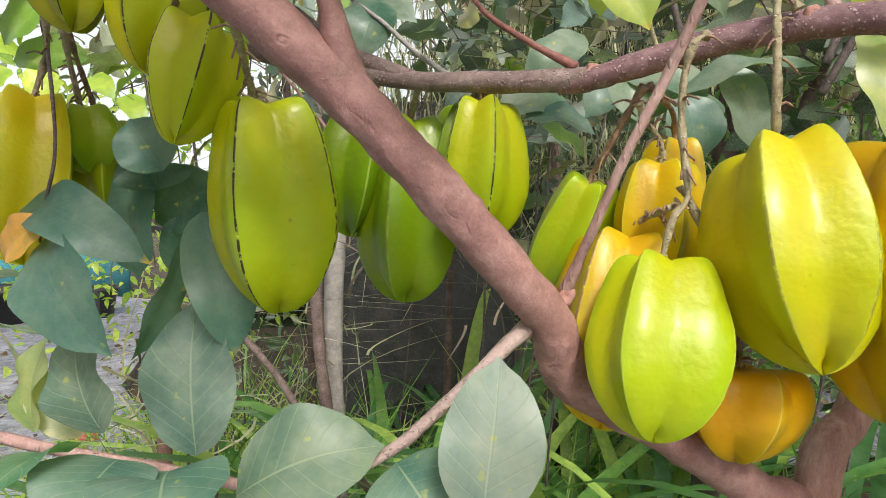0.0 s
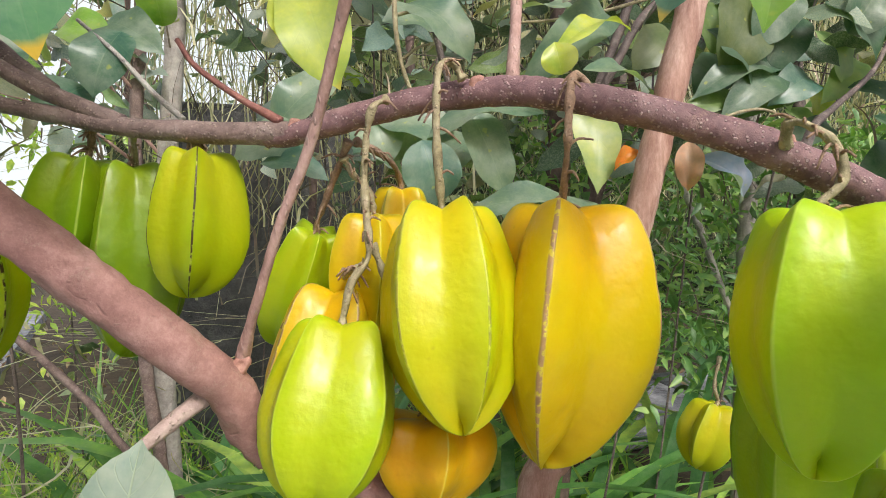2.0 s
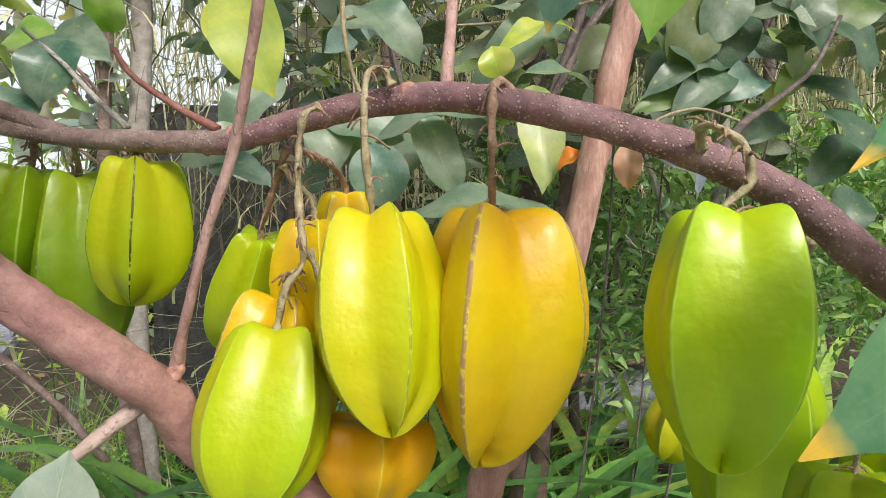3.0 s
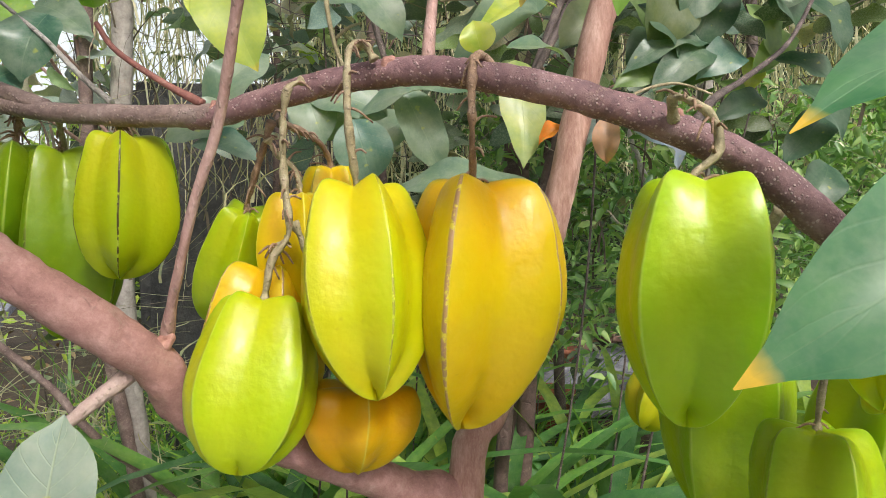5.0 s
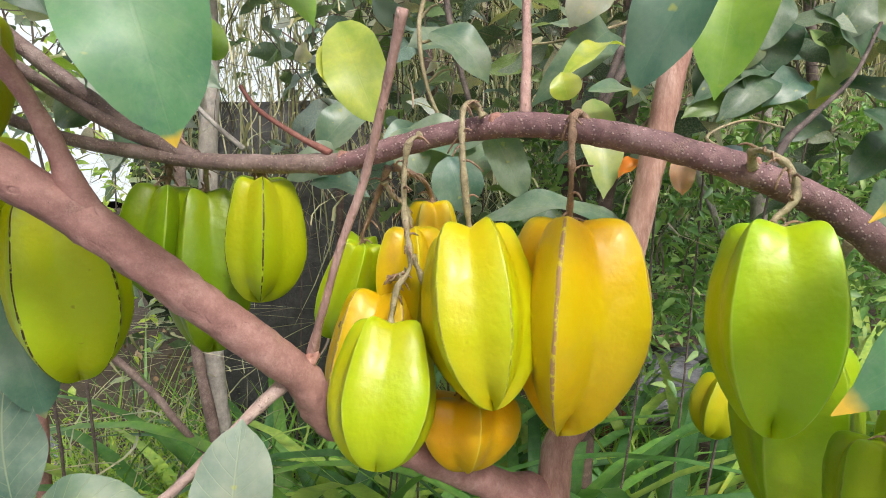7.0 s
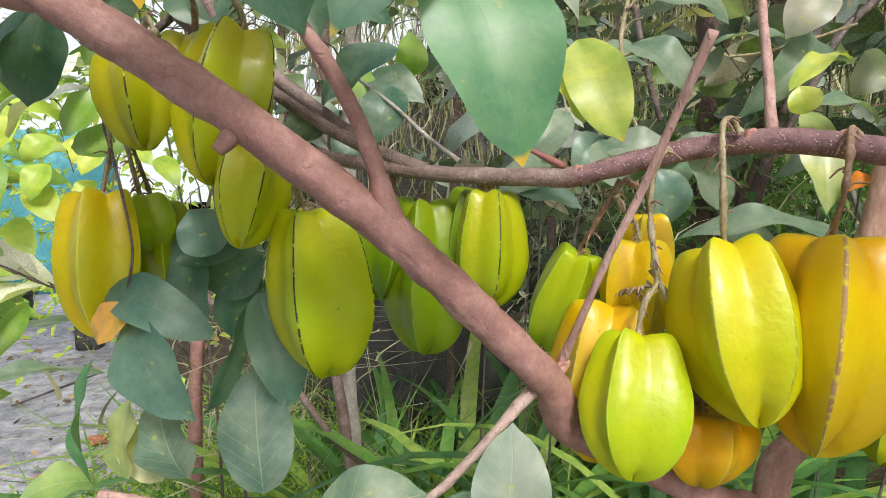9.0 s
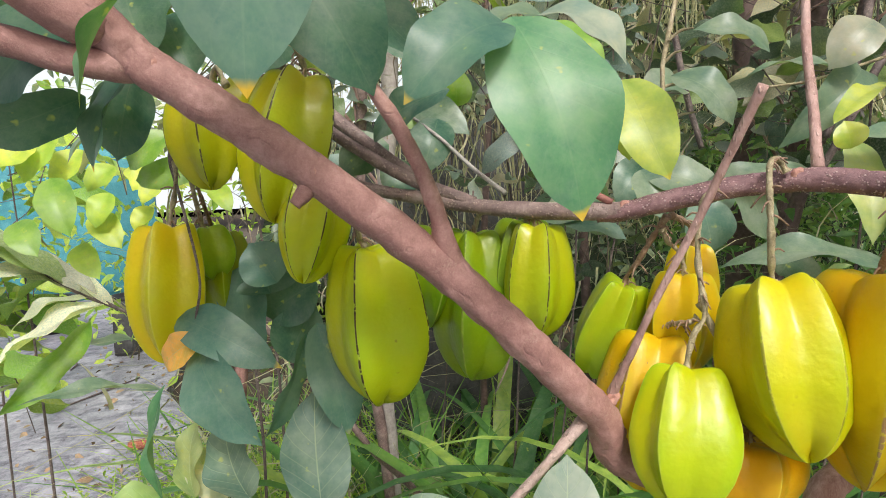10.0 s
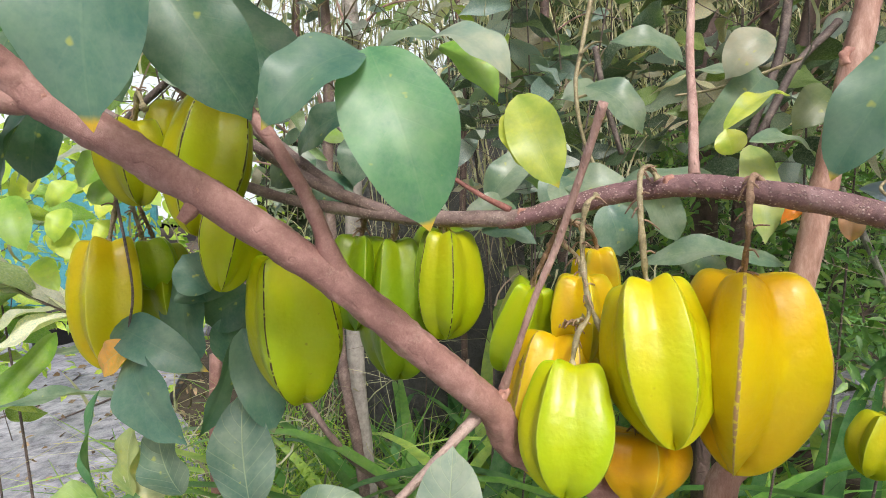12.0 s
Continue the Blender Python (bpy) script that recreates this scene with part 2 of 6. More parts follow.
def rough_ground(name, dark, mid, pale, scale, rough=0.9, wet=0.0, relief=0.01):
    m, nt, bsdf = tree_of(name)
    at = object_coords(nt)
    big = noise_node(nt, at, 1.3 * scale, 6, 0.65)
    small = noise_node(nt, at, 14 * scale, 5, 0.7)
    grit = noise_node(nt, at, 120 * scale, 3, 0.6)
    c = ramp(nt, small, [(0.3, dark), (0.52, mid), (0.75, pale)])
    c = mixed(nt, spread(nt, big, 0.42, 0.62, 0.0, 0.7), c, dark)
    c = mixed(nt, spread(nt, grit, 0.45, 0.75, 0.0, 0.3), c, pale)
    nt.links.new(c, bsdf.inputs["Base Color"])
    nt.links.new(spread(nt, big, 0.42, 0.62, rough, rough - wet), bsdf.inputs["Roughness"])
    bumped(nt, bsdf, maths(nt, "ADD", small, maths(nt, "MULTIPLY", grit, 0.25)), 0.7, relief)
    return m


SOIL = rough_ground("soil", (0.035, 0.026, 0.018), (0.08, 0.06, 0.04), (0.15, 0.115, 0.08), 1.0, 0.95, 0.0, 0.03)
PAVING = rough_ground("worn_concrete", (0.065, 0.068, 0.085), (0.36, 0.367, 0.42), (0.60, 0.61, 0.68), 1.0, 0.8, 0.45, 0.02)
STONE = rough_ground("dark_stone", (0.05, 0.052, 0.055), (0.10, 0.102, 0.105), (0.17, 0.17, 0.168), 2.0, 0.9, 0.0, 0.02)
TERRACOTTA = rough_ground("terracotta", (0.24, 0.08, 0.045), (0.42, 0.15, 0.085), (0.55, 0.27, 0.18), 6.0, 0.85, 0.0, 0.003)
BLACK = rough_ground("black_plastic", (0.012, 0.012, 0.013), (0.02, 0.02, 0.022), (0.04, 0.04, 0.042), 4.0, 0.5, 0.0, 0.002)
TARP = rough_ground("turquoise_sheet", (0.03, 0.19, 0.23), (0.055, 0.30, 0.35), (0.18, 0.45, 0.49), 0.8, 0.6, 0.0, 0.02)
BRICK = rough_ground("pinkish_brick", (0.20, 0.12, 0.09), (0.34, 0.22, 0.17), (0.46, 0.34, 0.28), 3.0, 0.9, 0.0, 0.006)
# the hedge's inner shade is put into this near-black green
HEDGE = rough_ground("shaded_hedge_depth", (0.012, 0.022, 0.010), (0.03, 0.055, 0.022), (0.07, 0.11, 0.045), 1.5, 0.9, 0.0, 0.15)
LITTER = leaf_skin("dry_litter", ((0.10, 0.06, 0.035), (0.24, 0.16, 0.09), (0.42, 0.32, 0.22)), 0.2, 0.8, 0.1)
TWIGGY = leaf_skin("bare_twig", ((0.06, 0.045, 0.035), (0.18, 0.14, 0.11), (0.36, 0.31, 0.25)), 0.0, 0.8, 0.05)

# ---- makers ----
def finish(name, bm, material, smooth=True):
    me = bpy.data.meshes.new(name)
    bm.to_mesh(me)
    bm.free()
    me.materials.append(material)
    if smooth:
        me.polygons.foreach_set("use_smooth", [True] * len(me.polygons))
    return me


def part(name, bm, material, parent=None, label="", smooth=True):
    ob = new(name, finish(name, bm, material, smooth))
    if parent:
        ob.parent = parent
    return tagged(ob, label)


def thing(name, at, label, category, group="", kind=""):
    ob = new(name)
    ob.location = at
    ob.empty_display_size = 0.05
    return tagged(ob, label, category, group, kind)


def glide(points, radii, per=6):
    """A smooth run through the points, with the radius at each step."""
    p = [Vector(q) for q in points]
    if len(p) == 2:
        return [p[0].lerp(p[1], i / per) for i in range(per + 1)], [radii[0] + (radii[1] - radii[0]) * i / per for i in range(per + 1)]
    e = [p[0] * 2 - p[1]] + p + [p[-1] * 2 - p[-2]]
    line, rs = [], []
    for i in range(len(p) - 1):
        a, b, c, d = e[i:i + 4]
        for k in range(per):
            t = k / per
            line.append(0.5 * ((2 * b) + (c - a) * t + (2 * a - 5 * b + 4 * c - d) * t * t + (3 * b - a - 3 * c + d) * t ** 3))
            s = t * t * (3 - 2 * t)
            rs.append(radii[i] * (1 - s) + radii[i + 1] * s)
    return line + [p[-1]], rs + [radii[-1]]


def tube(points, radii, sides=10, rough=0.0, per=6, origin=Vector((0, 0, 0)), bm=None):
    """A tapered, slightly uneven round limb along the points, with closed ends."""
    bm = bm or bmesh.new()
    line, rs = glide(points, radii, per)
    side = Vector((0.31, 0.87, 0.2))
    rings = []
    for i, (q, r) in enumerate(zip(line, rs)):
        d = (line[min(i + 1, len(line) - 1)] - line[max(i - 1, 0)]).normalized()
        side = (side - d * side.dot(d)).normalized()
        other = d.cross(side)
        ring = []
        for k in range(sides):
            a = 2 * math.pi * k / sides
            way = side * math.cos(a) + other * math.sin(a)
            swell = rough * (noise.noise(q * 60 + way * 0.8) + 0.6 * noise.noise(q * 170 + way * 1.5) + 0.45 * noise.noise(q * 420 + way * 3.5))
            ring.append(bm.verts.new(q + way * (r + swell) - origin))
        rings.append(ring)
    for a, b in zip(rings, rings[1:]):
        for k in range(sides):
            bm.faces.new((a[k], a[(k + 1) % sides], b[(k + 1) % sides], b[k]))
    for ring, flip in ((rings[0], True), (rings[-1], False)):
        bm.faces.new(ring[::-1] if flip else ring)
    return bm


def leaf_shape(length, width, sag=0.08, fold=0.15, wave=0.03, seed=0.0, steps=18, half=3, drip=0.85, belly=0.68, bm=None, m=None):
    """A pointed oval blade along +x, its upper face +z, with a raised midrib line and wavy edges."""
    bm = bm or bmesh.new()
    uv = bm.loops.layers.uv.verify()
    peak = belly / (belly + drip)
    top = peak ** belly * (1 - peak) ** drip
    grid = []
    for i in range(steps + 1):
        s = i / steps
        w = 0.5 * width * (max(s, 1e-4) ** belly * max(1 - s, 0.0) ** drip / top) * (1 - 0.72 * math.exp(-((1 - s) / 0.075) ** 2)) + 0.0002
        row = []
        for k in range(-half, half + 1):
            u = k / half
            z = 4 * sag * length * s * (1 - s)
            z += fold * abs(u) * w * (1.0 - 0.3 * abs(u))
            z += wave * length * math.sin(11 * s + seed + 1.7 * (u > 0)) * u * u * math.sin(math.pi * s)
            y = u * w + 0.05 * length * math.sin(2.2 * s + seed) * s * (1 - s)
            co = Vector((s * length, y, z))
            row.append((bm.verts.new(m @ co if m else co), (u + 1) / 2, s))
        grid.append(row)
    for a, b in zip(grid, grid[1:]):
        for k in range(2 * half):
            four = (a[k], b[k], b[k + 1], a[k + 1])
            f = bm.faces.new([q[0] for q in four])
            for loop, q in zip(f.loops, four):
                loop[uv].uv = q[1:]
    return bm


def aim(base, tip, face):
    """The pose whose x runs from base to tip and whose z leans towards face."""
    x = (Vector(tip) - Vector(base)).normalized()
    z = Vector(face)
    z = (z - x * z.dot(x)).normalized()
    y = z.cross(x)
    m = Matrix((x, y, z)).transposed().to_4x4()
    m.translation = base
    return m


def fruit_grid(length, radius, ribs, sizes, plump, pear, a_top, a_low, tip, rows=44):
    """Points of a five-ribbed fruit, ring by ring from the stalk (z = 0) to the tip, and how near a rib each column lies; ribs: their angles from -y towards +x; plump: the groove's radius against the rib's; a_top, a_low: how pointed its two ends are."""
    steps = np.array([0.0, 0.022, 0.06, 0.13, 0.24, 0.37, 0.51, 0.65, 0.78, 0.9])
    weights = np.concatenate([1 - steps, [0.0], 1 - steps[:0:-1]])
    phi = (np.pi * np.arange(1, rows) / rows)[:, None]
    c, sn = np.cos(phi), np.sin(phi)
    fat = sn ** np.where(c > 0, a_top, a_low) * (1 + pear * c)
    groove = plump * (0.91 + 0.09 * sn)
    xs, ys, zs, us = [], [], [], []
    for k in range(5):
        th0, th1 = ribs[k], ribs[(k + 1) % 5] + (2 * np.pi if k == 4 else 0.0)
        half = (th1 - th0) / 2
        deep = groove * (math.cos(half) / math.cos(math.pi / 5)) ** 0.7
        for i, u in enumerate(weights):
            first = i <= 10
            s = (1 - u) / 2 if first else 1 - (1 - u) / 2
            smooth = s * s * (3 - 2 * s)
            size = sizes[k] * (1 - smooth) + sizes[(k + 1) % 5] * smooth
            q = 1 - u
            turned = half * q
            r = deep + (1 - deep) * (1 - math.sin(math.pi * q / 2) ** 1.35) + 0.012 * math.exp(-(q / 0.06) ** 2)
            th = (th0 + turned if first else th1 - turned) + 0.03 * c
            rad = radius * fat * r * size
            z = -length * (0.5 - 0.5 * c * (0.95 + 0.05 * u))
            z = z + length * 0.075 * np.exp(-((phi - 0.72) / 0.36) ** 2) * (0.45 + 0.55 * u)
            z = z - length * 0.03 * np.exp(-(phi / 0.25) ** 2)
            z = z - length * tip * (0.5 + 0.5 * u) * np.maximum(0.0, -c) ** 3
            xs.append(rad * np.sin(th))
            ys.append(-rad * np.cos(th))
            zs.append(z)
            us.append(u)
    return np.stack([np.hstack(xs), np.hstack(ys), np.hstack(zs)], axis=-1), np.array(us)


def fruit_body(length, radius, ribs, sizes, plump, pear, a_top, a_low, tip, seed):
    """The fruit's skin, with small dents, uneven ribs and a slightly wavy crest along each rib."""
    points, nearness = fruit_grid(length, radius, [radians(q) for q in ribs], sizes, plump, pear, a_top, a_low, tip)
    bm = bmesh.new()
    rib = bm.verts.layers.float.new("rib")
    shift = Vector((seed * 7.3, seed * 3.1, seed * 1.7))
    rings = []
    for j, row in enumerate(points):
        ring = []
        for i, (x, y, z) in enumerate(row):
            u = nearness[i]
            q = Vector((x, y, z))
            out = Vector((x, y, 0))
            k = 0.022 * noise.noise(q * 34 + shift) + 0.010 * noise.noise(q * 95 + shift) + 0.010 * u ** 6 * noise.noise(q * 260 + shift)
            side = Vector((-y, x, 0)) * (0.016 * noise.noise(Vector((i // 20 * 9.0, 0, z * 55)) + shift) + 0.006 * noise.noise(Vector((i // 20 * 5.0, 3, z * 240)) + shift)) * u ** 3
            vert = bm.verts.new(q + out * k + side)
            vert[rib] = u
            ring.append(vert)
        rings.append(ring)
    for a, b in zip(rings, rings[1:]):
        for i in range(len(a)):
            k = (i + 1) % len(a)
            bm.faces.new((a[i], b[i], b[k], a[k]))
    top = bm.verts.new((0, 0, -length * 0.03))
    low = bm.verts.new((0, 0, rings[-1][0].co.z - length * 0.004))
    for i in range(len(rings[0])):
        k = (i + 1) % len(rings[0])
        bm.faces.new((top, rings[0][i], rings[0][k]))
        bm.faces.new((low, rings[-1][k], rings[-1][i]))
    return bm


fruit_count = 0


def star_fruit(top, low, radius, ribs, colour, worn, stalk, label, sizes=(), plump=0.7, pear=0.0, a_top=0.85, a_low=1.0, tip=0.05):
    """A fruit on its stalk; ribs: the angles of its five ribs from -y towards +x, in degrees, or of the first of five even ones; worn: how brown its ribs are."""
    global fruit_count
    fruit_count += 1
    top, low = Vector(top), Vector(low)
    rnd = random.Random(fruit_count)
    if isinstance(ribs, (int, float)):
        ribs = [ribs + 72 * k + rnd.uniform(-5, 5) for k in range(5)]
    sizes = sizes or [1 + rnd.uniform(-0.06, 0.06) for _ in range(5)]
    fruit = thing("star_fruit", top, label, "star fruit", "star fruit on the tree")
    body = part("body", fruit_body((top - low).length, radius, ribs, sizes, plump, pear, a_top, a_low, tip, fruit_count), SKIN, fruit)
    body.color = (*colour, worn)
    axis = (top - low).normalized()
    lean = Vector((0, 0, 1)).rotation_difference(axis).to_matrix().to_4x4()
    body.matrix_local = lean
    run = [top - axis * 0.004] + [Vector(q) for q in stalk]
    knobs = glide(run, [0.001] * len(run), 3)[0]
    thick = [0.0017 * rnd.uniform(0.8, 1.5) for _ in knobs]
    thick[0], thick[-1] = 0.0026, 0.0032
    stem = part("stalk", tube(knobs, thick, 9, 0.0006, 4, top), STALK if fruit_count % 3 else STALK_DRY, fruit)
    line, _ = glide(run, [0.001] * len(run), 7)
    for i in range(12):
        q = rnd.choice(line[1:-2])
        way = Vector((rnd.uniform(-1, 1), rnd.uniform(-1, 0.4), rnd.uniform(-0.9, 0.5))).normalized()
        far = rnd.uniform(0.004, 0.013)
        ends = [q, q + way * far * 0.5 + Vector((0, 0, 0.001)), q + way * far + Vector((rnd.uniform(-1, 1), 0, -1)) * 0.002]
        twiglet = part("twiglet", tube(ends, [0.0010, 0.0007, 0.0005], 5, 0.0001, 3, top), STALK_DRY, stem)
    return fruit


def tree_leaf(base, tip, width, face, colour, sag=0.08, fold=0.15, ripe=0.0, wave=0.03, skin=None):
    base, tip = Vector(base), Vector(tip)
    length = (tip - base).length
    bm = leaf_shape(length, width, sag * 1.5, fold + 0.14, wave * 1.4, base.x * 90 + base.z * 40, drip=0.74, belly=0.60)
    m = aim(base, tip, face)
    ob = part("leaf", bm, skin or LEAF, star_tree)
    ob.matrix_local = Matrix.Translation(-star_tree.location) @ m
    ob.color = (*colour, ripe)
    return ob


def branch(name, points, radii, material, rough, sides, label=""):
    part(name, tube(points, radii, sides, min(rough, 0.16 * min(radii)), 14, star_tree.location), material, star_tree, label)


def knot(at, radius, flat, label=""):
    """A small ringed scar on a limb."""
    bm = bmesh.new()
    bmesh.ops.create_icosphere(bm, subdivisions=3, radius=radius)
    for q in bm.verts:
        out = q.co.xz.length / radius
        lip = 0.5 * math.exp(-((out - 0.62) / 0.2) ** 2) - 0.45 * math.exp(-(out / 0.34) ** 2)
        q.co.y *= flat * 0.45
        q.co += Vector((0, -radius * 0.34 * lip, 0)) + q.co.normalized() * radius * 0.28 * noise.noise(q.co * 300 + Vector(at) * 50)
    ob = part("knot", bm, BARK_KNOT, star_tree, label)
    ob.location = Vector(at) + Vector((0, 0.003, 0)) - star_tree.location


def scar(fruit, at, radius):
    """A flat brown rotten patch with an uneven rim, lying on the fruit's skin nearest to the place given."""
    body = fruit.children[0]
    m = Matrix.Translation(fruit.location) @ body.matrix_local
    spot = min(body.data.vertices, key=lambda q: (m @ q.co - Vector(at)).length)
    facing = (m.to_3x3() @ spot.normal).normalized()
    bm = bmesh.new()
    bmesh.ops.create_icosphere(bm, subdivisions=3, radius=radius)
    for q in bm.verts:
        q.co *= 1 + 0.5 * noise.noise(q.co.normalized() * 1.9 + Vector(at) * 9)
        q.co.z *= 0.09
    ob = part("rotten_patch", bm, STALK_DRY, fruit, "dark brown rotten patch")
    ob.matrix_local = Matrix.Translation(m @ spot.co - fruit.location) @ Vector((0, 0, 1)).rotation_difference(facing).to_matrix().to_4x4()

# ---- ground, path and far walls ----
def sheet(name, x0, x1, y0, y1, nx, ny, height, material, label, category, parent=None):
    bm = bmesh.new()
    rows = [[bm.verts.new((x, y, height(x, y))) for x in np.linspace(x0, x1, nx)] for y in np.linspace(y0, y1, ny)]
    for a, b in zip(rows, rows[1:]):
        for i in range(nx - 1):
            bm.faces.new((a[i], a[i + 1], b[i + 1], b[i]))
    ob = part(name, bm, material)
    return tagged(ob, label, category, kind="structure")


def soil_height(x, y):
    near = 0.05 * noise.noise((x * 1.1, y * 1.1, 3.0)) + 0.02 * noise.noise((x * 5, y * 5, 1.0))
    return near - 0.03


sheet("ground", -40, 40, -30, 70, 161, 201, soil_height, SOIL, "dark bare garden soil under plants", "ground")
bm = bmesh.new()
# the stretch behind the camera is unseen, added to bounce light upwards
edge = [(-0.75, 1.2), (-0.95, 1.9), (-1.35, 2.7), (-1.9, 3.4), (-2.3, 4.4), (-3.0, 6.5), (-9.0, 9.0), (-9.0, -5.0), (5.0, -5.0), (5.0, -0.35), (0.6, -0.25), (-0.45, -0.1), (-0.7, 0.4)]
top = [bm.verts.new((x + 0.04 * math.sin(9 * y), y, 0.045)) for x, y in edge]
face = bm.faces.new(top)
bmesh.ops.recalc_face_normals(bm, faces=[face])
low = bmesh.ops.extrude_face_region(bm, geom=[face])["geom"]
for q in low:
    if isinstance(q, bmesh.types.BMVert):
        q.co.z -= 0.2
bmesh.ops.recalc_face_normals(bm, faces=bm.faces)
tagged(part("pavement", bm, PAVING, smooth=False), "worn grey concrete path with damp dirty patches", "path", kind="structure")


def slab(name, size, at, turn, material, label, category, bevel=0.01, kind="", seed=0):
    bm = bmesh.new()
    bmesh.ops.create_cube(bm, size=1.0)
    bmesh.ops.scale(bm, vec=size, verts=bm.verts)
    bmesh.ops.bevel(bm, geom=bm.edges, offset=bevel, segments=2, affect="EDGES")
    bmesh.ops.subdivide_edges(bm, edges=bm.edges, cuts=3, use_grid_fill=True)
    for q in bm.verts:
        q.co += Vector((noise.noise(q.co * 7 + Vector((seed, 0, 0))), noise.noise(q.co * 7 + Vector((0, seed, 5))), noise.noise(q.co * 7 + Vector((2, 3, seed))))) * bevel * 0.8
    ob = part(name, bm, material)
    ob.matrix_world = pose(*at, 0, 0, turn)
    return tagged(ob, label, category, kind=kind)

# ---- the star fruit tree ----
star_tree = thing("star_fruit_tree", (0.21, 0.342, 0.0), "star fruit tree with smooth pinkish-brown limbs and waxy leaves", "tree")
# main limbs
branch("branch", [(-0.330, 0.090, 1.400), (-0.206, 0.165, 1.281), (-0.192, 0.180, 1.276), (-0.177, 0.193, 1.257), (-0.144, 0.202, 1.233), (-0.107, 0.210, 1.205), (-0.041, 0.235, 1.148), (0.005, 0.252, 1.100), (0.051, 0.278, 1.046), (0.066, 0.292, 1.012), (0.118, 0.300, 0.982), (0.181, 0.320, 0.937), (0.207, 0.331, 0.925), (0.217, 0.337, 0.880), (0.214, 0.340, 0.820)],
       [0.0090, 0.0095, 0.0098, 0.0102, 0.0102, 0.0103, 0.0106, 0.0108, 0.0112, 0.0115, 0.0118, 0.0120, 0.0125, 0.0118, 0.0110], BARK, 0.002, 36, "thick smooth pinkish-brown main branch")
branch("branch", [(-0.360, 0.100, 1.310), (-0.227, 0.170, 1.265), (-0.198, 0.182, 1.257), (-0.182, 0.192, 1.256)],
       [0.0060, 0.0068, 0.0072, 0.0080], BARK, 0.0011, 12, "")
branch("trunk", [(0.205, 0.345, 0.000), (0.210, 0.342, 0.450), (0.221, 0.335, 0.905), (0.246, 0.337, 0.981), (0.284, 0.337, 1.088), (0.307, 0.338, 1.175), (0.336, 0.342, 1.280), (0.375, 0.350, 1.420), (0.420, 0.360, 1.580)],
       [0.0200, 0.0150, 0.0125, 0.0102, 0.0098, 0.0096, 0.0092, 0.0085, 0.0080], BARK_TRUNK, 0.0011, 20, "upright pinkish-brown trunk rising past the fruit")
branch("branch", [(-0.300, 0.430, 1.300), (-0.148, 0.400, 1.213), (-0.041, 0.375, 1.184), (0.026, 0.350, 1.175), (0.084, 0.329, 1.173), (0.095, 0.324, 1.176)],
       [0.0035, 0.0045, 0.0055, 0.0065, 0.0067, 0.0062], BARK_LIMB, 0.0011, 16, "grey-brown bare end of the arching branch")
branch("branch", [(0.066, 0.337, 1.171), (0.084, 0.329, 1.173), (0.140, 0.303, 1.185), (0.182, 0.284, 1.189), (0.219, 0.260, 1.183), (0.273, 0.243, 1.168), (0.303, 0.228, 1.154), (0.341, 0.215, 1.133), (0.380, 0.205, 1.098), (0.470, 0.200, 1.020), (0.500, 0.220, 0.850), (0.400, 0.300, 0.400), (0.250, 0.345, 0.060)],
       [0.0062, 0.0069, 0.0072, 0.0075, 0.0078, 0.0080, 0.0080, 0.0085, 0.0090, 0.0100, 0.0110, 0.0140, 0.0160], BARK_DOT, 0.0011, 20, "arching purplish-brown branch dotted with pale lenticels")
branch("branch", [(-0.219, 0.420, 1.315), (-0.154, 0.400, 1.260), (-0.084, 0.385, 1.211), (-0.021, 0.370, 1.182)],
       [0.0040, 0.0045, 0.0050, 0.0055], BARK_LIMB, 0.0011, 10, "")
branch("twig", [(0.059, 0.277, 1.060), (0.067, 0.267, 1.085), (0.081, 0.255, 1.125), (0.096, 0.245, 1.161), (0.108, 0.228, 1.200), (0.118, 0.210, 1.236)],
       [0.0036, 0.0024, 0.0023, 0.0023, 0.0023, 0.0027], BARK_TWIG, 0.0011, 10, "cut slender twig standing up from the main branch")
branch("twig", [(-0.036, 0.238, 1.142), (-0.041, 0.231, 1.164), (-0.044, 0.228, 1.180), (-0.052, 0.222, 1.205), (-0.063, 0.217, 1.228), (-0.078, 0.213, 1.252)],
       [0.0090, 0.0066, 0.0046, 0.0042, 0.0042, 0.0036], BARK, 0.0011, 14, "cut stub twig curving up from the main branch")
branch("twig", [(0.042, 0.279, 1.043), (0.017, 0.260, 1.026), (-0.006, 0.250, 1.007), (-0.024, 0.245, 0.994), (-0.054, 0.240, 0.979)],
       [0.0048, 0.0031, 0.0029, 0.0028, 0.0026], BARK_PALE, 0.0011, 10, "")
branch("twig", [(0.200, 0.302, 1.195), (0.203, 0.310, 1.215), (0.209, 0.325, 1.245), (0.216, 0.345, 1.290), (0.230, 0.370, 1.360)],
       [0.0042, 0.0034, 0.0034, 0.0030, 0.0028], BARK_TWIG, 0.0011, 10, "slender reddish shoot growing up from the arching branch")
branch("twig", [(0.075, 0.330, 1.179), (0.053, 0.335, 1.192), (0.028, 0.345, 1.211), (0.016, 0.355, 1.228)],
       [0.0028, 0.0020, 0.0017, 0.0015], BARK_RED, 0.0011, 8, "")
branch("twig", [(0.006, 0.400, 1.189), (-0.019, 0.420, 1.211), (-0.046, 0.440, 1.239), (-0.078, 0.460, 1.267)],
       [0.0022, 0.0020, 0.0018, 0.0015], BARK_GREY, 0.0011, 8, "")
branch("twig", [(0.317, 0.230, 1.156), (0.359, 0.270, 1.174), (0.409, 0.310, 1.191), (0.486, 0.360, 1.226), (0.547, 0.400, 1.276)],
       [0.0026, 0.0024, 0.0020, 0.0018, 0.0016], BARK_DARK, 0.0011, 8, "")
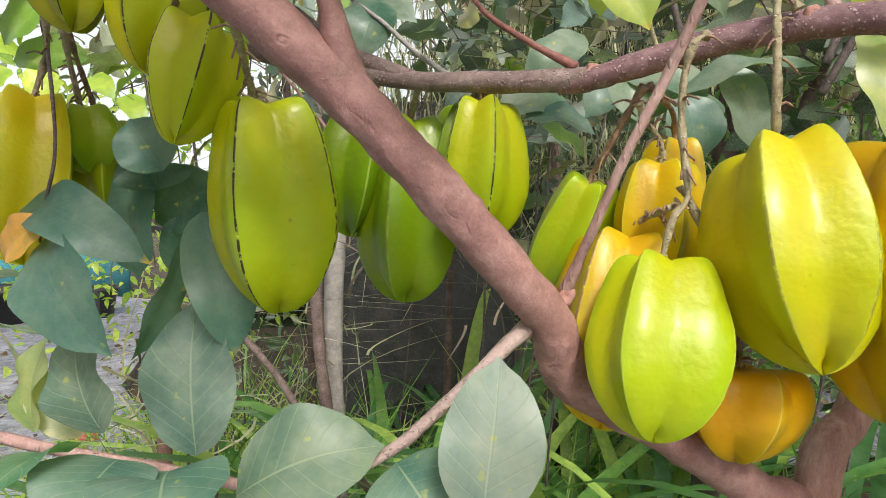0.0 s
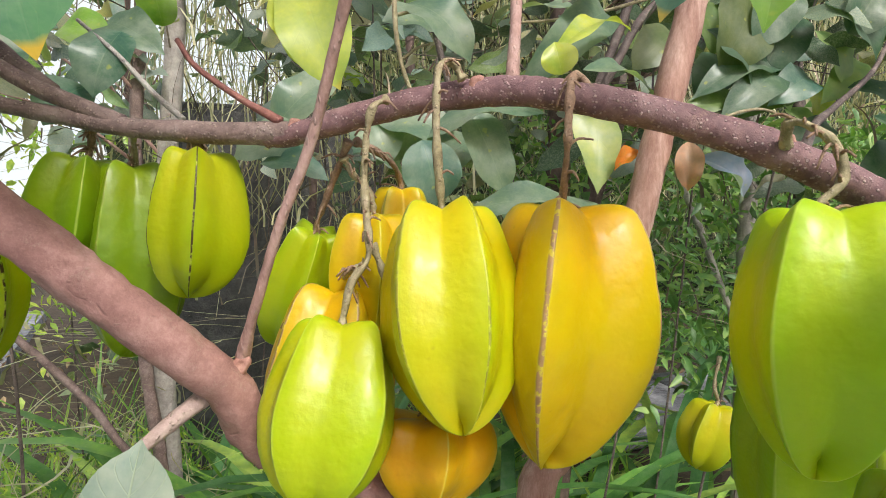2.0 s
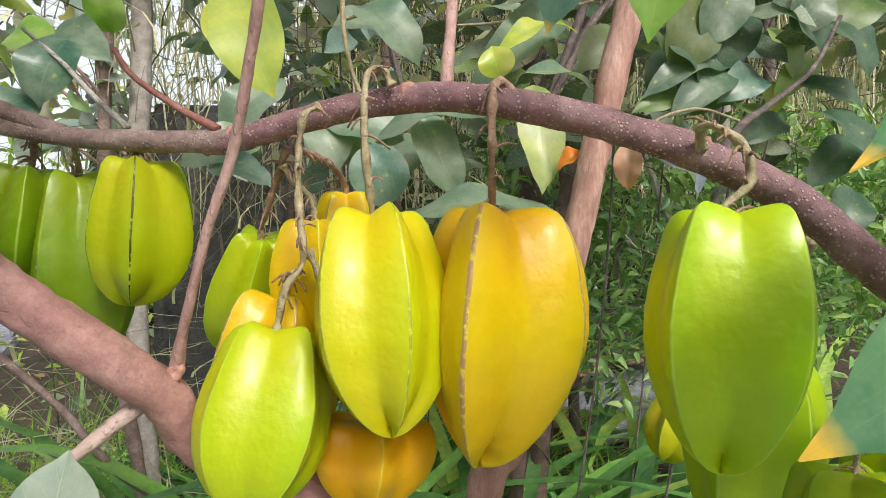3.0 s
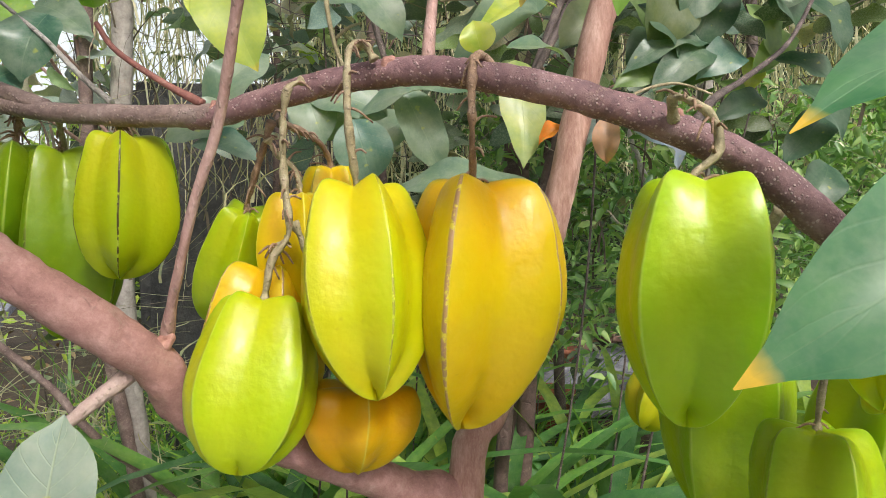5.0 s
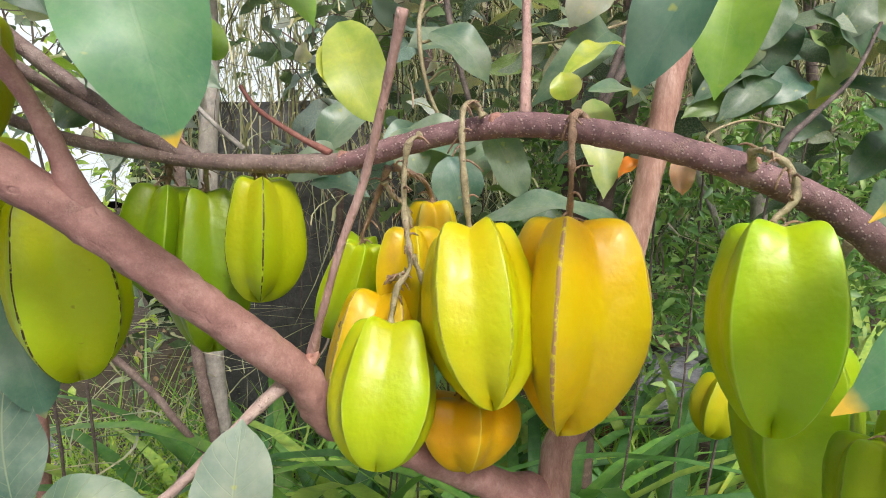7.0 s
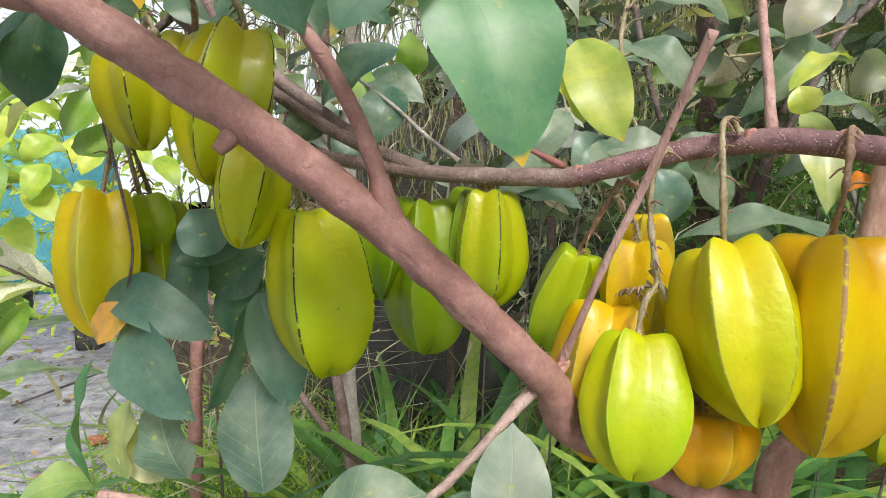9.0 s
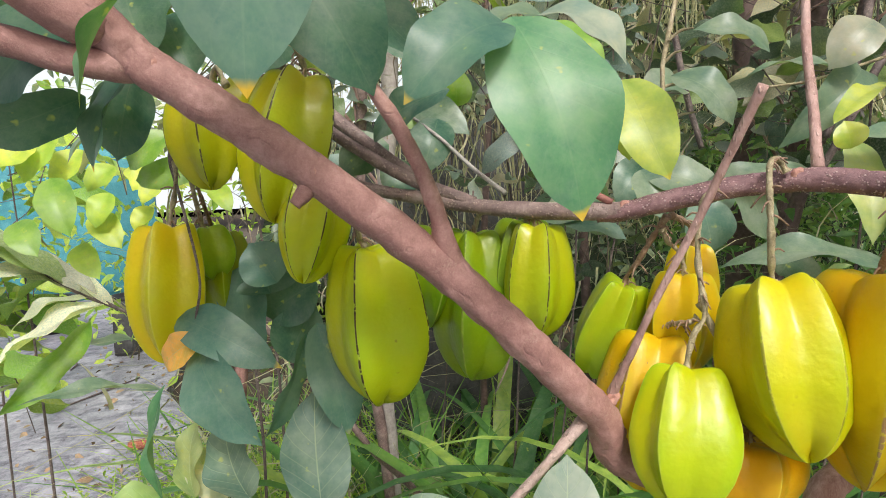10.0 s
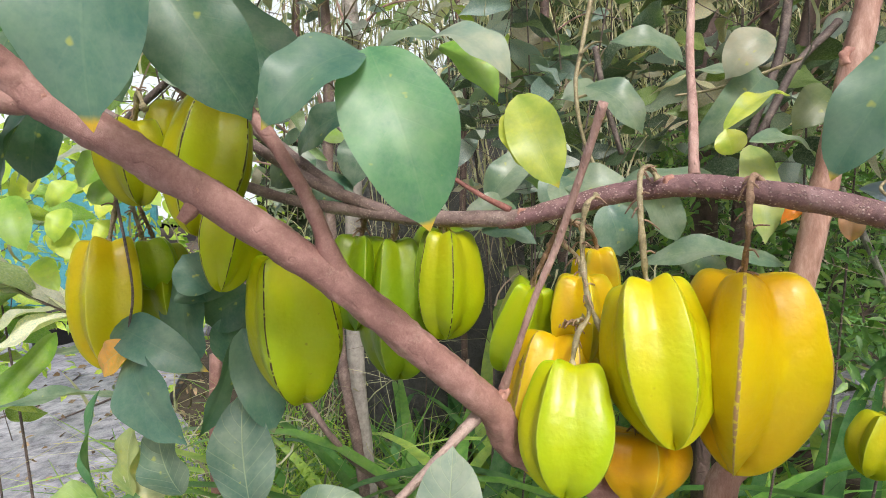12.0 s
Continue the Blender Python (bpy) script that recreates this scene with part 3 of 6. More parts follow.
branch("twig", [(-0.212, 0.250, 1.002), (-0.172, 0.250, 0.993), (-0.135, 0.250, 0.986), (-0.099, 0.248, 0.980), (-0.070, 0.243, 0.976)],
       [0.0028, 0.0027, 0.0026, 0.0025, 0.0026], BARK_TWIG, 0.0011, 8, "")
branch("twig", [(0.395, 0.205, 1.070), (0.347, 0.125, 1.127), (0.347, 0.112, 1.154), (0.347, 0.108, 1.182), (0.348, 0.105, 1.209)],
       [0.0035, 0.0028, 0.0024, 0.0020, 0.0020], BARK_TWIG, 0.0011, 8, "upright twig carrying large near leaves")
branch("twig", [(0.305, 0.228, 1.160), (0.323, 0.300, 1.178), (0.372, 0.330, 1.191), (0.426, 0.360, 1.187)],
       [0.0012, 0.0011, 0.0010, 0.0010], STALK, 0.0011, 6, "")
branch("stub", [(-0.107, 0.209, 1.200), (-0.109, 0.207, 1.194), (-0.114, 0.205, 1.188)],
       [0.0060, 0.0048, 0.0032], BARK, 0.0011, 10, "broken stub under the main branch")
branch("twig", [(-0.275, 0.410, 1.215), (-0.234, 0.352, 1.140), (-0.235, 0.343, 1.105), (-0.238, 0.340, 1.080)],
       [0.0014, 0.0011, 0.0010, 0.0008], BARK_DARK, 0.0011, 6, "thin bare twig hanging before the yellow fruit")
branch("twig", [(-0.219, 0.420, 1.315), (-0.275, 0.420, 1.271), (-0.278, 0.412, 1.235), (-0.275, 0.410, 1.212)],
       [0.0035, 0.0030, 0.0022, 0.0016], BARK_DARK, 0.0011, 8, "")
# knots and scars
knot((0.004, 0.243, 1.104), 0.0045, 0.5, "")
knot((-0.105, 0.200, 1.205), 0.005, 0.5, "")
knot((-0.172, 0.184, 1.256), 0.0045, 0.5, "")
knot((-0.040, 0.231, 1.155), 0.0065, 0.6, "")
knot((-0.055, 0.224, 1.156), 0.006, 0.5, "")
knot((0.059, 0.271, 1.058), 0.0045, 0.6, "")
knot((0.044, 0.274, 1.047), 0.0045, 0.6, "")
knot((0.034, 0.262, 1.058), 0.004, 0.5, "")
knot((-0.082, 0.212, 1.183), 0.004, 0.5, "")
knot((0.302, 0.221, 1.157), 0.006, 0.8, "")
knot((0.217, 0.256, 1.188), 0.0045, 0.8, "")
knot((0.176, 0.279, 1.192), 0.005, 0.8, "")
knot((0.141, 0.297, 1.187), 0.005, 0.8, "")
knot((0.083, 0.323, 1.176), 0.0045, 0.8, "")
knot((0.328, 0.335, 1.274), 0.008, 0.7, "")
knot((-0.155, 0.189, 1.241), 0.0034, 0.5, "")
knot((-0.126, 0.197, 1.219), 0.003, 0.5, "")
knot((-0.064, 0.217, 1.168), 0.0036, 0.5, "")
knot((-0.018, 0.237, 1.125), 0.004, 0.5, "")
knot((-0.025, 0.234, 1.135), 0.003, 0.5, "")
knot((-0.094, 0.204, 1.192), 0.003, 0.5, "")
knot((0.026, 0.255, 1.079), 0.0034, 0.5, "")

# the fruit
star_fruit((0.1070, 0.2785, 1.0763), (0.0925, 0.2479, 1.0007), 0.0315, (-50, 46, 107, 180, 260), (0.40, 0.48, 0.003), 0.15, [(0.107, 0.279, 1.078), (0.112, 0.280, 1.096), (0.120, 0.284, 1.108), (0.119, 0.291, 1.138), (0.120, 0.293, 1.164), (0.124, 0.291, 1.181), (0.131, 0.294, 1.186)], "smooth pale green star fruit hanging below a cluster", (0.93, 1.04, 1.04, 1.00, 1.02), 0.79, -0.11, 0.74, 0.95, 0.04)
star_fruit((0.1564, 0.2716, 1.1309), (0.1581, 0.2376, 1.0357), 0.0385, (-46, 14, 75, 157, 224), (0.53, 0.50, 0.003), 0.35, [(0.155, 0.272, 1.133), (0.153, 0.269, 1.158), (0.153, 0.270, 1.177), (0.155, 0.275, 1.197), (0.163, 0.281, 1.202), (0.168, 0.280, 1.194)], "plump yellow-green star fruit with brown specks near its tip", (1.01, 0.95, 0.85, 1.00, 1.14), 0.76, -0.03, 0.80, 1.12, 0.05)
star_fruit((0.2155, 0.2676, 1.1336), (0.2042, 0.2600, 1.0158), 0.0501, (-25, 47, 92, 178, 218), (0.66, 0.43, 0.003), 0.5, [(0.214, 0.263, 1.136), (0.211, 0.251, 1.156), (0.210, 0.247, 1.173), (0.212, 0.249, 1.188), (0.219, 0.256, 1.192), (0.225, 0.257, 1.184)], "large ripe golden-yellow star fruit with a brown seam", (1.02, 1.01, 1.11, 1.00, 0.87), 0.71, 0.01, 0.80, 1.06, 0.12)
star_fruit((0.2883, 0.1840, 1.1310), (0.2754, 0.1712, 1.0432), 0.0352, (-68, 10, 88, 160, 221), (0.38, 0.56, 0.004), 0.1, [(0.288, 0.189, 1.131), (0.304, 0.195, 1.141), (0.306, 0.201, 1.155), (0.298, 0.207, 1.164), (0.294, 0.213, 1.165), (0.300, 0.221, 1.157)], "big bright green star fruit with a drawn-out tip", (0.95, 0.98, 0.99, 1.00, 0.90), 0.79, -0.03, 0.72, 0.98, 0.12)
star_fruit((0.1522, 0.2914, 1.0203), (0.1483, 0.2852, 0.9740), 0.0321, (6, 77, 151, 223, 297), (0.66, 0.38, 0.003), 0.2, [(0.151, 0.292, 1.024), (0.145, 0.292, 1.064), (0.132, 0.292, 1.089), (0.122, 0.296, 1.112)], "ripe orange star fruit low behind the cluster", (0.97, 1.06, 1.00, 1.00, 0.97), 0.76, 0.23, 0.60, 0.85)
star_fruit((0.0926, 0.3578, 1.1189), (0.0680, 0.3800, 1.0440), 0.0262, (5, 77, 144, 220, 300), (0.339, 0.450, 0.004), 0.1, [(0.092, 0.357, 1.122), (0.097, 0.347, 1.133), (0.105, 0.336, 1.153), (0.112, 0.326, 1.168)], "slim green star fruit hanging at the back of the cluster", (1.00, 0.98, 1.01, 1.00, 0.96), 0.76, -0.12, 0.61, 0.78)
rotten = star_fruit((0.1047, 0.3269, 1.0860), (0.0866, 0.3068, 0.9854), 0.0392, (-48, 21, 92, 164, 231), (0.64, 0.43, 0.004), 0.6, [(0.106, 0.327, 1.089), (0.110, 0.308, 1.096), (0.114, 0.294, 1.100), (0.119, 0.293, 1.103)], "overripe orange star fruit with a brown rotten scar", (0.96, 1.00, 1.00, 1.00, 1.07), 0.76, -0.10, 0.66, 0.92)
scar(rotten, (0.063, 0.294, 1.074), 0.009)
star_fruit((0.1250, 0.3320, 1.1280), (0.1220, 0.3300, 1.0560), 0.0265, 10, (0.62, 0.45, 0.004), 0.2, [(0.125, 0.332, 1.131), (0.122, 0.333, 1.142), (0.114, 0.331, 1.150), (0.109, 0.328, 1.159)], "ripe yellow star fruit hidden behind the cluster")
star_fruit((0.1445, 0.3640, 1.1440), (0.1430, 0.3640, 1.0840), 0.0215, 40, (0.62, 0.45, 0.004), 0.2, [(0.1440, 0.363, 1.147), (0.138, 0.352, 1.158), (0.125, 0.338, 1.165), (0.116, 0.329, 1.168)], "small ripe yellow star fruit behind the cluster")
star_fruit((0.0239, 0.3533, 1.1660), (0.0183, 0.3469, 1.0835), 0.0283, (15, 99, 163, 227, 310), (0.36, 0.41, 0.004), 1.0, [(0.022, 0.356, 1.171), (0.024, 0.351, 1.172), (0.028, 0.349, 1.176)], "short green star fruit with a black line along its rib", (1.00, 1.13, 1.00, 0.96, 0.88), 0.79, -0.12, 0.65, 0.88)
# the next three hang in shadow, which is put into their dark skin colour
star_fruit((-0.0225, 0.3881, 1.1613), (-0.0253, 0.3833, 1.0435), 0.0343, (-16, 64, 130, 199, 257), (0.19, 0.29, 0.004), 0.35, [(-0.021, 0.389, 1.161), (-0.018, 0.379, 1.171), (-0.013, 0.366, 1.178)], "long green star fruit hanging behind the main branch", (0.99, 1.04, 0.98, 1.00, 1.02), 0.76, -0.22, 0.65, 0.91)
star_fruit((-0.051, 0.395, 1.165), (-0.062, 0.390, 1.085), 0.031, 20, (0.16, 0.26, 0.004), 0.1, [(-0.050, 0.395, 1.166), (-0.046, 0.392, 1.178), (-0.040, 0.378, 1.184)], "green star fruit hanging close beside another")
star_fruit((0.020, 0.385, 1.168), (0.012, 0.388, 1.085), 0.03, 30, (0.17, 0.26, 0.004), 0.1, [(0.020, 0.384, 1.170), (0.020, 0.372, 1.174), (0.018, 0.353, 1.176)], "half-hidden green star fruit under the arching branch")
star_fruit((-0.0968, 0.3141, 1.1598), (-0.0934, 0.3245, 1.0468), 0.0378, (-12, 72, 124, 202, 262), (0.40, 0.47, 0.004), 0.95, [(-0.102, 0.315, 1.162), (-0.097, 0.282, 1.178), (-0.083, 0.222, 1.184)], "large olive-green star fruit with a black broken line along its rib", (0.95, 1.04, 1.04, 1.00, 0.97), 0.79, -0.09, 0.67, 0.97)
star_fruit((-0.1317, 0.3234, 1.2000), (-0.1407, 0.3070, 1.1371), 0.0267, (33, 110, 179, 248, 334), (0.42, 0.47, 0.004), 0.8, [(-0.145, 0.324, 1.203), (-0.133, 0.294, 1.213), (-0.104, 0.214, 1.204)], "rounded yellow-green star fruit under the main branch", (1.01, 1.01, 1.00, 1.00, 0.92), 0.76, 0.18, 0.59, 0.91)
star_fruit((-0.2186, 0.3443, 1.2671), (-0.2125, 0.3389, 1.2042), 0.0267, (13, 88, 161, 230, 304), (0.36, 0.36, 0.004), 0.6, [(-0.212, 0.344, 1.269), (-0.197, 0.325, 1.285), (-0.185, 0.310, 1.270)], "olive-yellow star fruit shaded by leaves", (1.01, 1.01, 0.99, 1.00, 0.99), 0.76, 0.16, 0.60, 0.82)
star_fruit((-0.142, 0.345, 1.282), (-0.164, 0.330, 1.180), 0.036, -10, (0.38, 0.39, 0.004), 0.8, [(-0.140, 0.345, 1.284), (-0.143, 0.330, 1.298), (-0.156, 0.310, 1.301)], "dark olive star fruit behind the main branch")
star_fruit((-0.184, 0.370, 1.285), (-0.191, 0.370, 1.216), 0.034, 30, (0.38, 0.39, 0.004), 0.3, [(-0.184, 0.370, 1.287), (-0.176, 0.350, 1.301), (-0.171, 0.320, 1.305)], "olive star fruit in the shade of the leaves")
star_fruit((-0.2752, 0.3940, 1.1757), (-0.2687, 0.3688, 1.0694), 0.0322, (-1, 79, 166, 226, 299), (0.54, 0.46, 0.004), 0.2, [(-0.276, 0.397, 1.178), (-0.273, 0.405, 1.205), (-0.268, 0.400, 1.228)], "yellow star fruit hanging beside a thin bare twig", (1.01, 0.99, 0.93, 1.00, 1.05), 0.76, -0.01, 0.65, 0.88)
star_fruit((-0.255, 0.415, 1.172), (-0.249, 0.415, 1.127), 0.026, 0, (0.285, 0.415, 0.004), 0.0, [(-0.257, 0.415, 1.174), (-0.259, 0.410, 1.197), (-0.257, 0.400, 1.221)], "small unripe green star fruit")
star_fruit((-0.255, 0.435, 1.166), (-0.251, 0.435, 1.088), 0.03, 30, (0.304, 0.346, 0.004), 0.0, [(-0.257, 0.435, 1.169), (-0.258, 0.420, 1.197), (-0.255, 0.400, 1.221)], "green star fruit hidden behind leaves")
star_fruit((0.4191, 0.3310, 1.0200), (0.4128, 0.3255, 0.8779), 0.0487, (1, 73, 145, 209, 296), (0.30, 0.45, 0.004), 0.1, [(0.419, 0.331, 1.023), (0.394, 0.284, 1.067), (0.372, 0.235, 1.112)], "large green star fruit in the lower cluster", (1.00, 1.00, 1.00, 1.05, 0.96), 0.76, 0.10, 0.60, 0.84)
star_fruit((0.3908, 0.2246, 0.9960), (0.3850, 0.2120, 0.9150), 0.0340, (-17, 60, 131, 209, 270), (0.30, 0.45, 0.004), 0.3, [(0.392, 0.225, 0.999), (0.395, 0.222, 1.036), (0.405, 0.210, 1.078)], "green star fruit with a stubby brown stalk", (1.04, 0.94, 1.00, 1.04, 0.95), 0.78, 0.0, 0.62, 0.8)
star_fruit((0.403, 0.172, 1.069), (0.349, 0.152, 1.039), 0.026, -60, (0.54, 0.64, 0.004), 0.1, [(0.404, 0.172, 1.072), (0.415, 0.182, 1.083), (0.424, 0.195, 1.092)], "yellow-green star fruit under broad leaves")
star_fruit((0.455, 0.245, 1.020), (0.450, 0.250, 0.930), 0.036, 30, (0.30, 0.45, 0.004), 0.1, [(0.455, 0.245, 1.023), (0.455, 0.235, 1.040), (0.452, 0.205, 1.040)], "green star fruit at the edge of the lower cluster")
star_fruit((0.540, 0.600, 0.893), (0.518, 0.600, 0.817), 0.034, 20, (0.410, 0.415, 0.004), 0.2, [(0.541, 0.600, 0.896), (0.536, 0.600, 0.915), (0.556, 0.620, 0.942)], "small olive star fruit hanging apart near the soil")

# large leaves near the camera
tree_leaf((-0.100, 0.137, 1.345), (-0.104, 0.122, 1.226), 0.060, (0.1, -1, 0.35), (0.12, 0.25, 0.20), sag=0.06, fold=0.12, ripe=0.5, wave=0.03)
tree_leaf((-0.004, 0.202, 1.272), (0.023, 0.180, 1.175), 0.056, (0.15, -1, 0.3), (0.11, 0.29, 0.15), sag=0.08, fold=0.1, ripe=0.45, wave=0.03)
tree_leaf((0.085, 0.335, 1.264), (0.108, 0.309, 1.193), 0.040, (-0.3, -1, 0.2), (0.38, 0.50, 0.10), sag=0.05, fold=0.12, ripe=0.2, wave=0.03)
tree_leaf((0.076, 0.342, 1.252), (0.089, 0.335, 1.208), 0.032, (0.5, -1, 0.2), (0.42, 0.52, 0.07), sag=0.05, fold=0.12, ripe=0.0, wave=0.03)
tree_leaf((-0.007, 0.200, 1.269), (-0.054, 0.172, 1.229), 0.038, (0, -1, 0.6), (0.085, 0.195, 0.155), sag=0.12, fold=0.25, ripe=0.3, wave=0.03)
tree_leaf((-0.115, 0.200, 1.321), (-0.072, 0.210, 1.240), 0.052, (0.3, -1, 0.1), (0.055, 0.145, 0.10), sag=0.06, fold=0.2, ripe=0.0, wave=0.03)
tree_leaf((-0.124, 0.240, 1.324), (-0.045, 0.250, 1.261), 0.04, (0.1, -0.8, 0.6), (0.055, 0.145, 0.10), sag=0.06, fold=0.2, ripe=0.0, wave=0.03)
tree_leaf((-0.147, 0.140, 1.276), (-0.169, 0.130, 1.227), 0.024, (-0.9, -0.6, 0.2), (0.07, 0.22, 0.095), sag=0.06, fold=0.25, ripe=0.1, wave=0.03)
tree_leaf((-0.199, 0.220, 1.260), (-0.217, 0.210, 1.209), 0.03, (-0.6, -0.8, 0.2), (0.055, 0.145, 0.10), sag=0.06, fold=0.25, ripe=0.6, wave=0.03)
tree_leaf((-0.209, 0.240, 1.263), (-0.222, 0.240, 1.217), 0.034, (0.2, -1, 0.1), (0.055, 0.145, 0.10), sag=0.06, fold=0.15, ripe=0.0, wave=0.03)
tree_leaf((-0.224, 0.220, 1.249), (-0.273, 0.200, 1.229), 0.028, (0.1, -0.7, -0.6), (0.055, 0.145, 0.10), sag=0.06, fold=0.15, ripe=0.0, wave=0.03)
tree_leaf((-0.210, 0.200, 1.285), (-0.260, 0.200, 1.245), 0.052, (-0.2, -1, 0.3), (0.055, 0.145, 0.10), sag=0.06, fold=0.15, ripe=0.0, wave=0.03)
tree_leaf((0.026, 0.320, 1.307), (0.078, 0.300, 1.267), 0.036, (0.2, -0.7, 0.7), (0.30, 0.38, 0.33), sag=0.14, fold=0.15, ripe=0.0, wave=0.03)
tree_leaf((0.035, 0.330, 1.305), (-0.014, 0.310, 1.298), 0.022, (-0.2, -0.7, 0.7), (0.15, 0.24, 0.17), sag=0.1, fold=0.15, ripe=0.0, wave=0.03)
tree_leaf((0.030, 0.340, 1.306), (0.070, 0.330, 1.259), 0.03, (0.5, -0.7, 0.1), (0.22, 0.42, 0.06), sag=0.1, fold=0.15, ripe=0.0, wave=0.03)
tree_leaf((0.329, 0.088, 1.122), (0.208, 0.062, 1.094), 0.04, (-0.1, -0.72, 0.7), (0.07, 0.22, 0.095), sag=0.13, fold=0.12, ripe=0.8, wave=0.03)
tree_leaf((0.348, 0.115, 1.145), (0.233, 0.079, 1.140), 0.03, (0, -0.6, 0.8), (0.07, 0.22, 0.095), sag=0.14, fold=0.12, ripe=0.6, wave=0.03)
tree_leaf((0.315, 0.076, 1.103), (0.318, 0.060, 0.950), 0.086, (0.05, -1, 0.25), (0.07, 0.22, 0.095), sag=0.06, fold=0.1, ripe=0.2, wave=0.03)
tree_leaf((0.349, 0.115, 1.146), (0.431, 0.120, 1.121), 0.04, (0, -0.7, 0.7), (0.07, 0.22, 0.095), sag=0.1, fold=0.12, ripe=0.0, wave=0.03)
tree_leaf((0.341, 0.095, 1.112), (0.420, 0.100, 1.088), 0.045, (0, -0.7, 0.7), (0.07, 0.22, 0.095), sag=0.1, fold=0.12, ripe=0.0, wave=0.03)
tree_leaf((0.354, 0.120, 1.161), (0.325, 0.140, 1.178), 0.03, (0, -0.7, 0.7), (0.085, 0.195, 0.155), sag=0.1, fold=0.12, ripe=0.0, wave=0.03)
tree_leaf((0.351, 0.115, 1.165), (0.414, 0.130, 1.187), 0.036, (0, -0.7, 0.7), (0.085, 0.195, 0.155), sag=0.1, fold=0.12, ripe=0.0, wave=0.03)
tree_leaf((0.262, 0.170, 1.275), (0.236, 0.156, 1.184), 0.036, (-0.5, -0.8, 0.1), (0.22, 0.42, 0.06), sag=0.05, fold=0.2, ripe=0.0, wave=0.03)
tree_leaf((0.236, 0.150, 1.246), (0.204, 0.160, 1.187), 0.03, (-0.7, -0.7, 0.1), (0.085, 0.195, 0.155), sag=0.05, fold=0.2, ripe=0.3, wave=0.03)
tree_leaf((-0.256, 0.357, 1.103), (-0.168, 0.331, 1.068), 0.036, (0.1, -0.85, 0.5), (0.085, 0.195, 0.155), sag=0.12, fold=0.12, ripe=0.35, wave=0.03)
tree_leaf((-0.236, 0.345, 1.084), (-0.177, 0.304, 1.021), 0.044, (-0.25, -0.9, 0.35), (0.085, 0.195, 0.155), sag=0.1, fold=0.12, ripe=0.0, wave=0.03)
tree_leaf((-0.144, 0.345, 1.098), (-0.122, 0.335, 1.014), 0.038, (0.45, -0.9, 0.1), (0.085, 0.195, 0.155), sag=0.06, fold=0.15, ripe=0.1, wave=0.03)
tree_leaf((-0.145, 0.330, 0.955), (-0.150, 0.350, 1.046), 0.050, (0.2, -1, 0.15), (0.11, 0.20, 0.17), sag=0.08, fold=0.2, wave=0.05, skin=LEAF_VEINED)
tree_leaf((-0.157, 0.360, 1.087), (-0.192, 0.350, 1.007), 0.022, (0.95, -0.5, 0.1), (0.085, 0.195, 0.155), sag=0.06, fold=0.3, ripe=0.0, wave=0.03)
tree_leaf((-0.256, 0.330, 1.059), (-0.252, 0.310, 0.974), 0.024, (-0.7, -0.7, 0.0), (0.07, 0.22, 0.095), sag=0.07, fold=0.3, ripe=0.0, wave=0.03)
tree_leaf((-0.246, 0.340, 0.965), (-0.248, 0.360, 1.021), 0.030, (-0.5, -1, 0.1), (0.34, 0.44, 0.16), sag=0.08, fold=0.2, wave=0.05, skin=LEAF_VEINED)
tree_leaf((-0.199, 0.330, 0.969), (-0.219, 0.340, 1.029), 0.042, (-0.2, -1, 0.2), (0.12, 0.21, 0.16), sag=0.08, fold=0.2, wave=0.05, skin=LEAF_VEINED)
tree_leaf((-0.226, 0.420, 1.136), (-0.222, 0.420, 1.049), 0.05, (-0.2, -1, 0.1), (0.085, 0.195, 0.155), sag=0.06, fold=0.12, ripe=0.0, wave=0.03)
tree_leaf((-0.196, 0.400, 1.113), (-0.199, 0.400, 1.132), 0.05, (0.1, -1, 0.1), (0.055, 0.145, 0.10), sag=0.06, fold=0.12, ripe=0.0, wave=0.03)
tree_leaf((-0.161, 0.420, 1.118), (-0.209, 0.420, 1.090), 0.05, (0.1, -1, 0.3), (0.055, 0.145, 0.10), sag=0.06, fold=0.12, ripe=0.0, wave=0.03)
tree_leaf((-0.192, 0.420, 1.048), (-0.163, 0.420, 1.098), 0.05, (0.1, -1, 0.3), (0.055, 0.145, 0.10), sag=0.06, fold=0.12, ripe=0.0, wave=0.03)
tree_leaf((-0.183, 0.380, 1.125), (-0.204, 0.380, 1.158), 0.04, (0.1, -1, 0.3), (0.085, 0.195, 0.155), sag=0.06, fold=0.12, ripe=0.0, wave=0.03)
tree_leaf((-0.228, 0.335, 1.092), (-0.263, 0.345, 1.069), 0.026, (0, -0.9, 0.4), (0.72, 0.42, 0.08), sag=0.1, fold=0.12, ripe=0.0, wave=0.03, skin=LEAF_VEINED)
tree_leaf((0.016, 0.225, 0.973), (0.024, 0.243, 1.037), 0.042, (-0.05, -1, 0.3), (0.22, 0.31, 0.27), sag=0.06, fold=0.08, ripe=0.0, wave=0.03, skin=LEAF_VEINED)
tree_leaf((-0.087, 0.235, 0.979), (-0.025, 0.240, 0.999), 0.046, (-0.1, -0.75, 0.65), (0.15, 0.24, 0.17), sag=0.12, fold=0.1, ripe=0.0, wave=0.03, skin=LEAF_VEINED)
tree_leaf((-0.021, 0.250, 0.987), (0.001, 0.230, 0.962), 0.05, (0.2, -0.9, 0.4), (0.085, 0.195, 0.155), sag=0.1, fold=0.1, ripe=0.0, wave=0.03, skin=LEAF_VEINED)
tree_leaf((-0.226, 0.350, 0.958), (-0.254, 0.360, 0.999), 0.030, (0.3, -1, 0.2), (0.52, 0.54, 0.36), sag=0.08, fold=0.2, wave=0.05, skin=LEAF_VEINED)
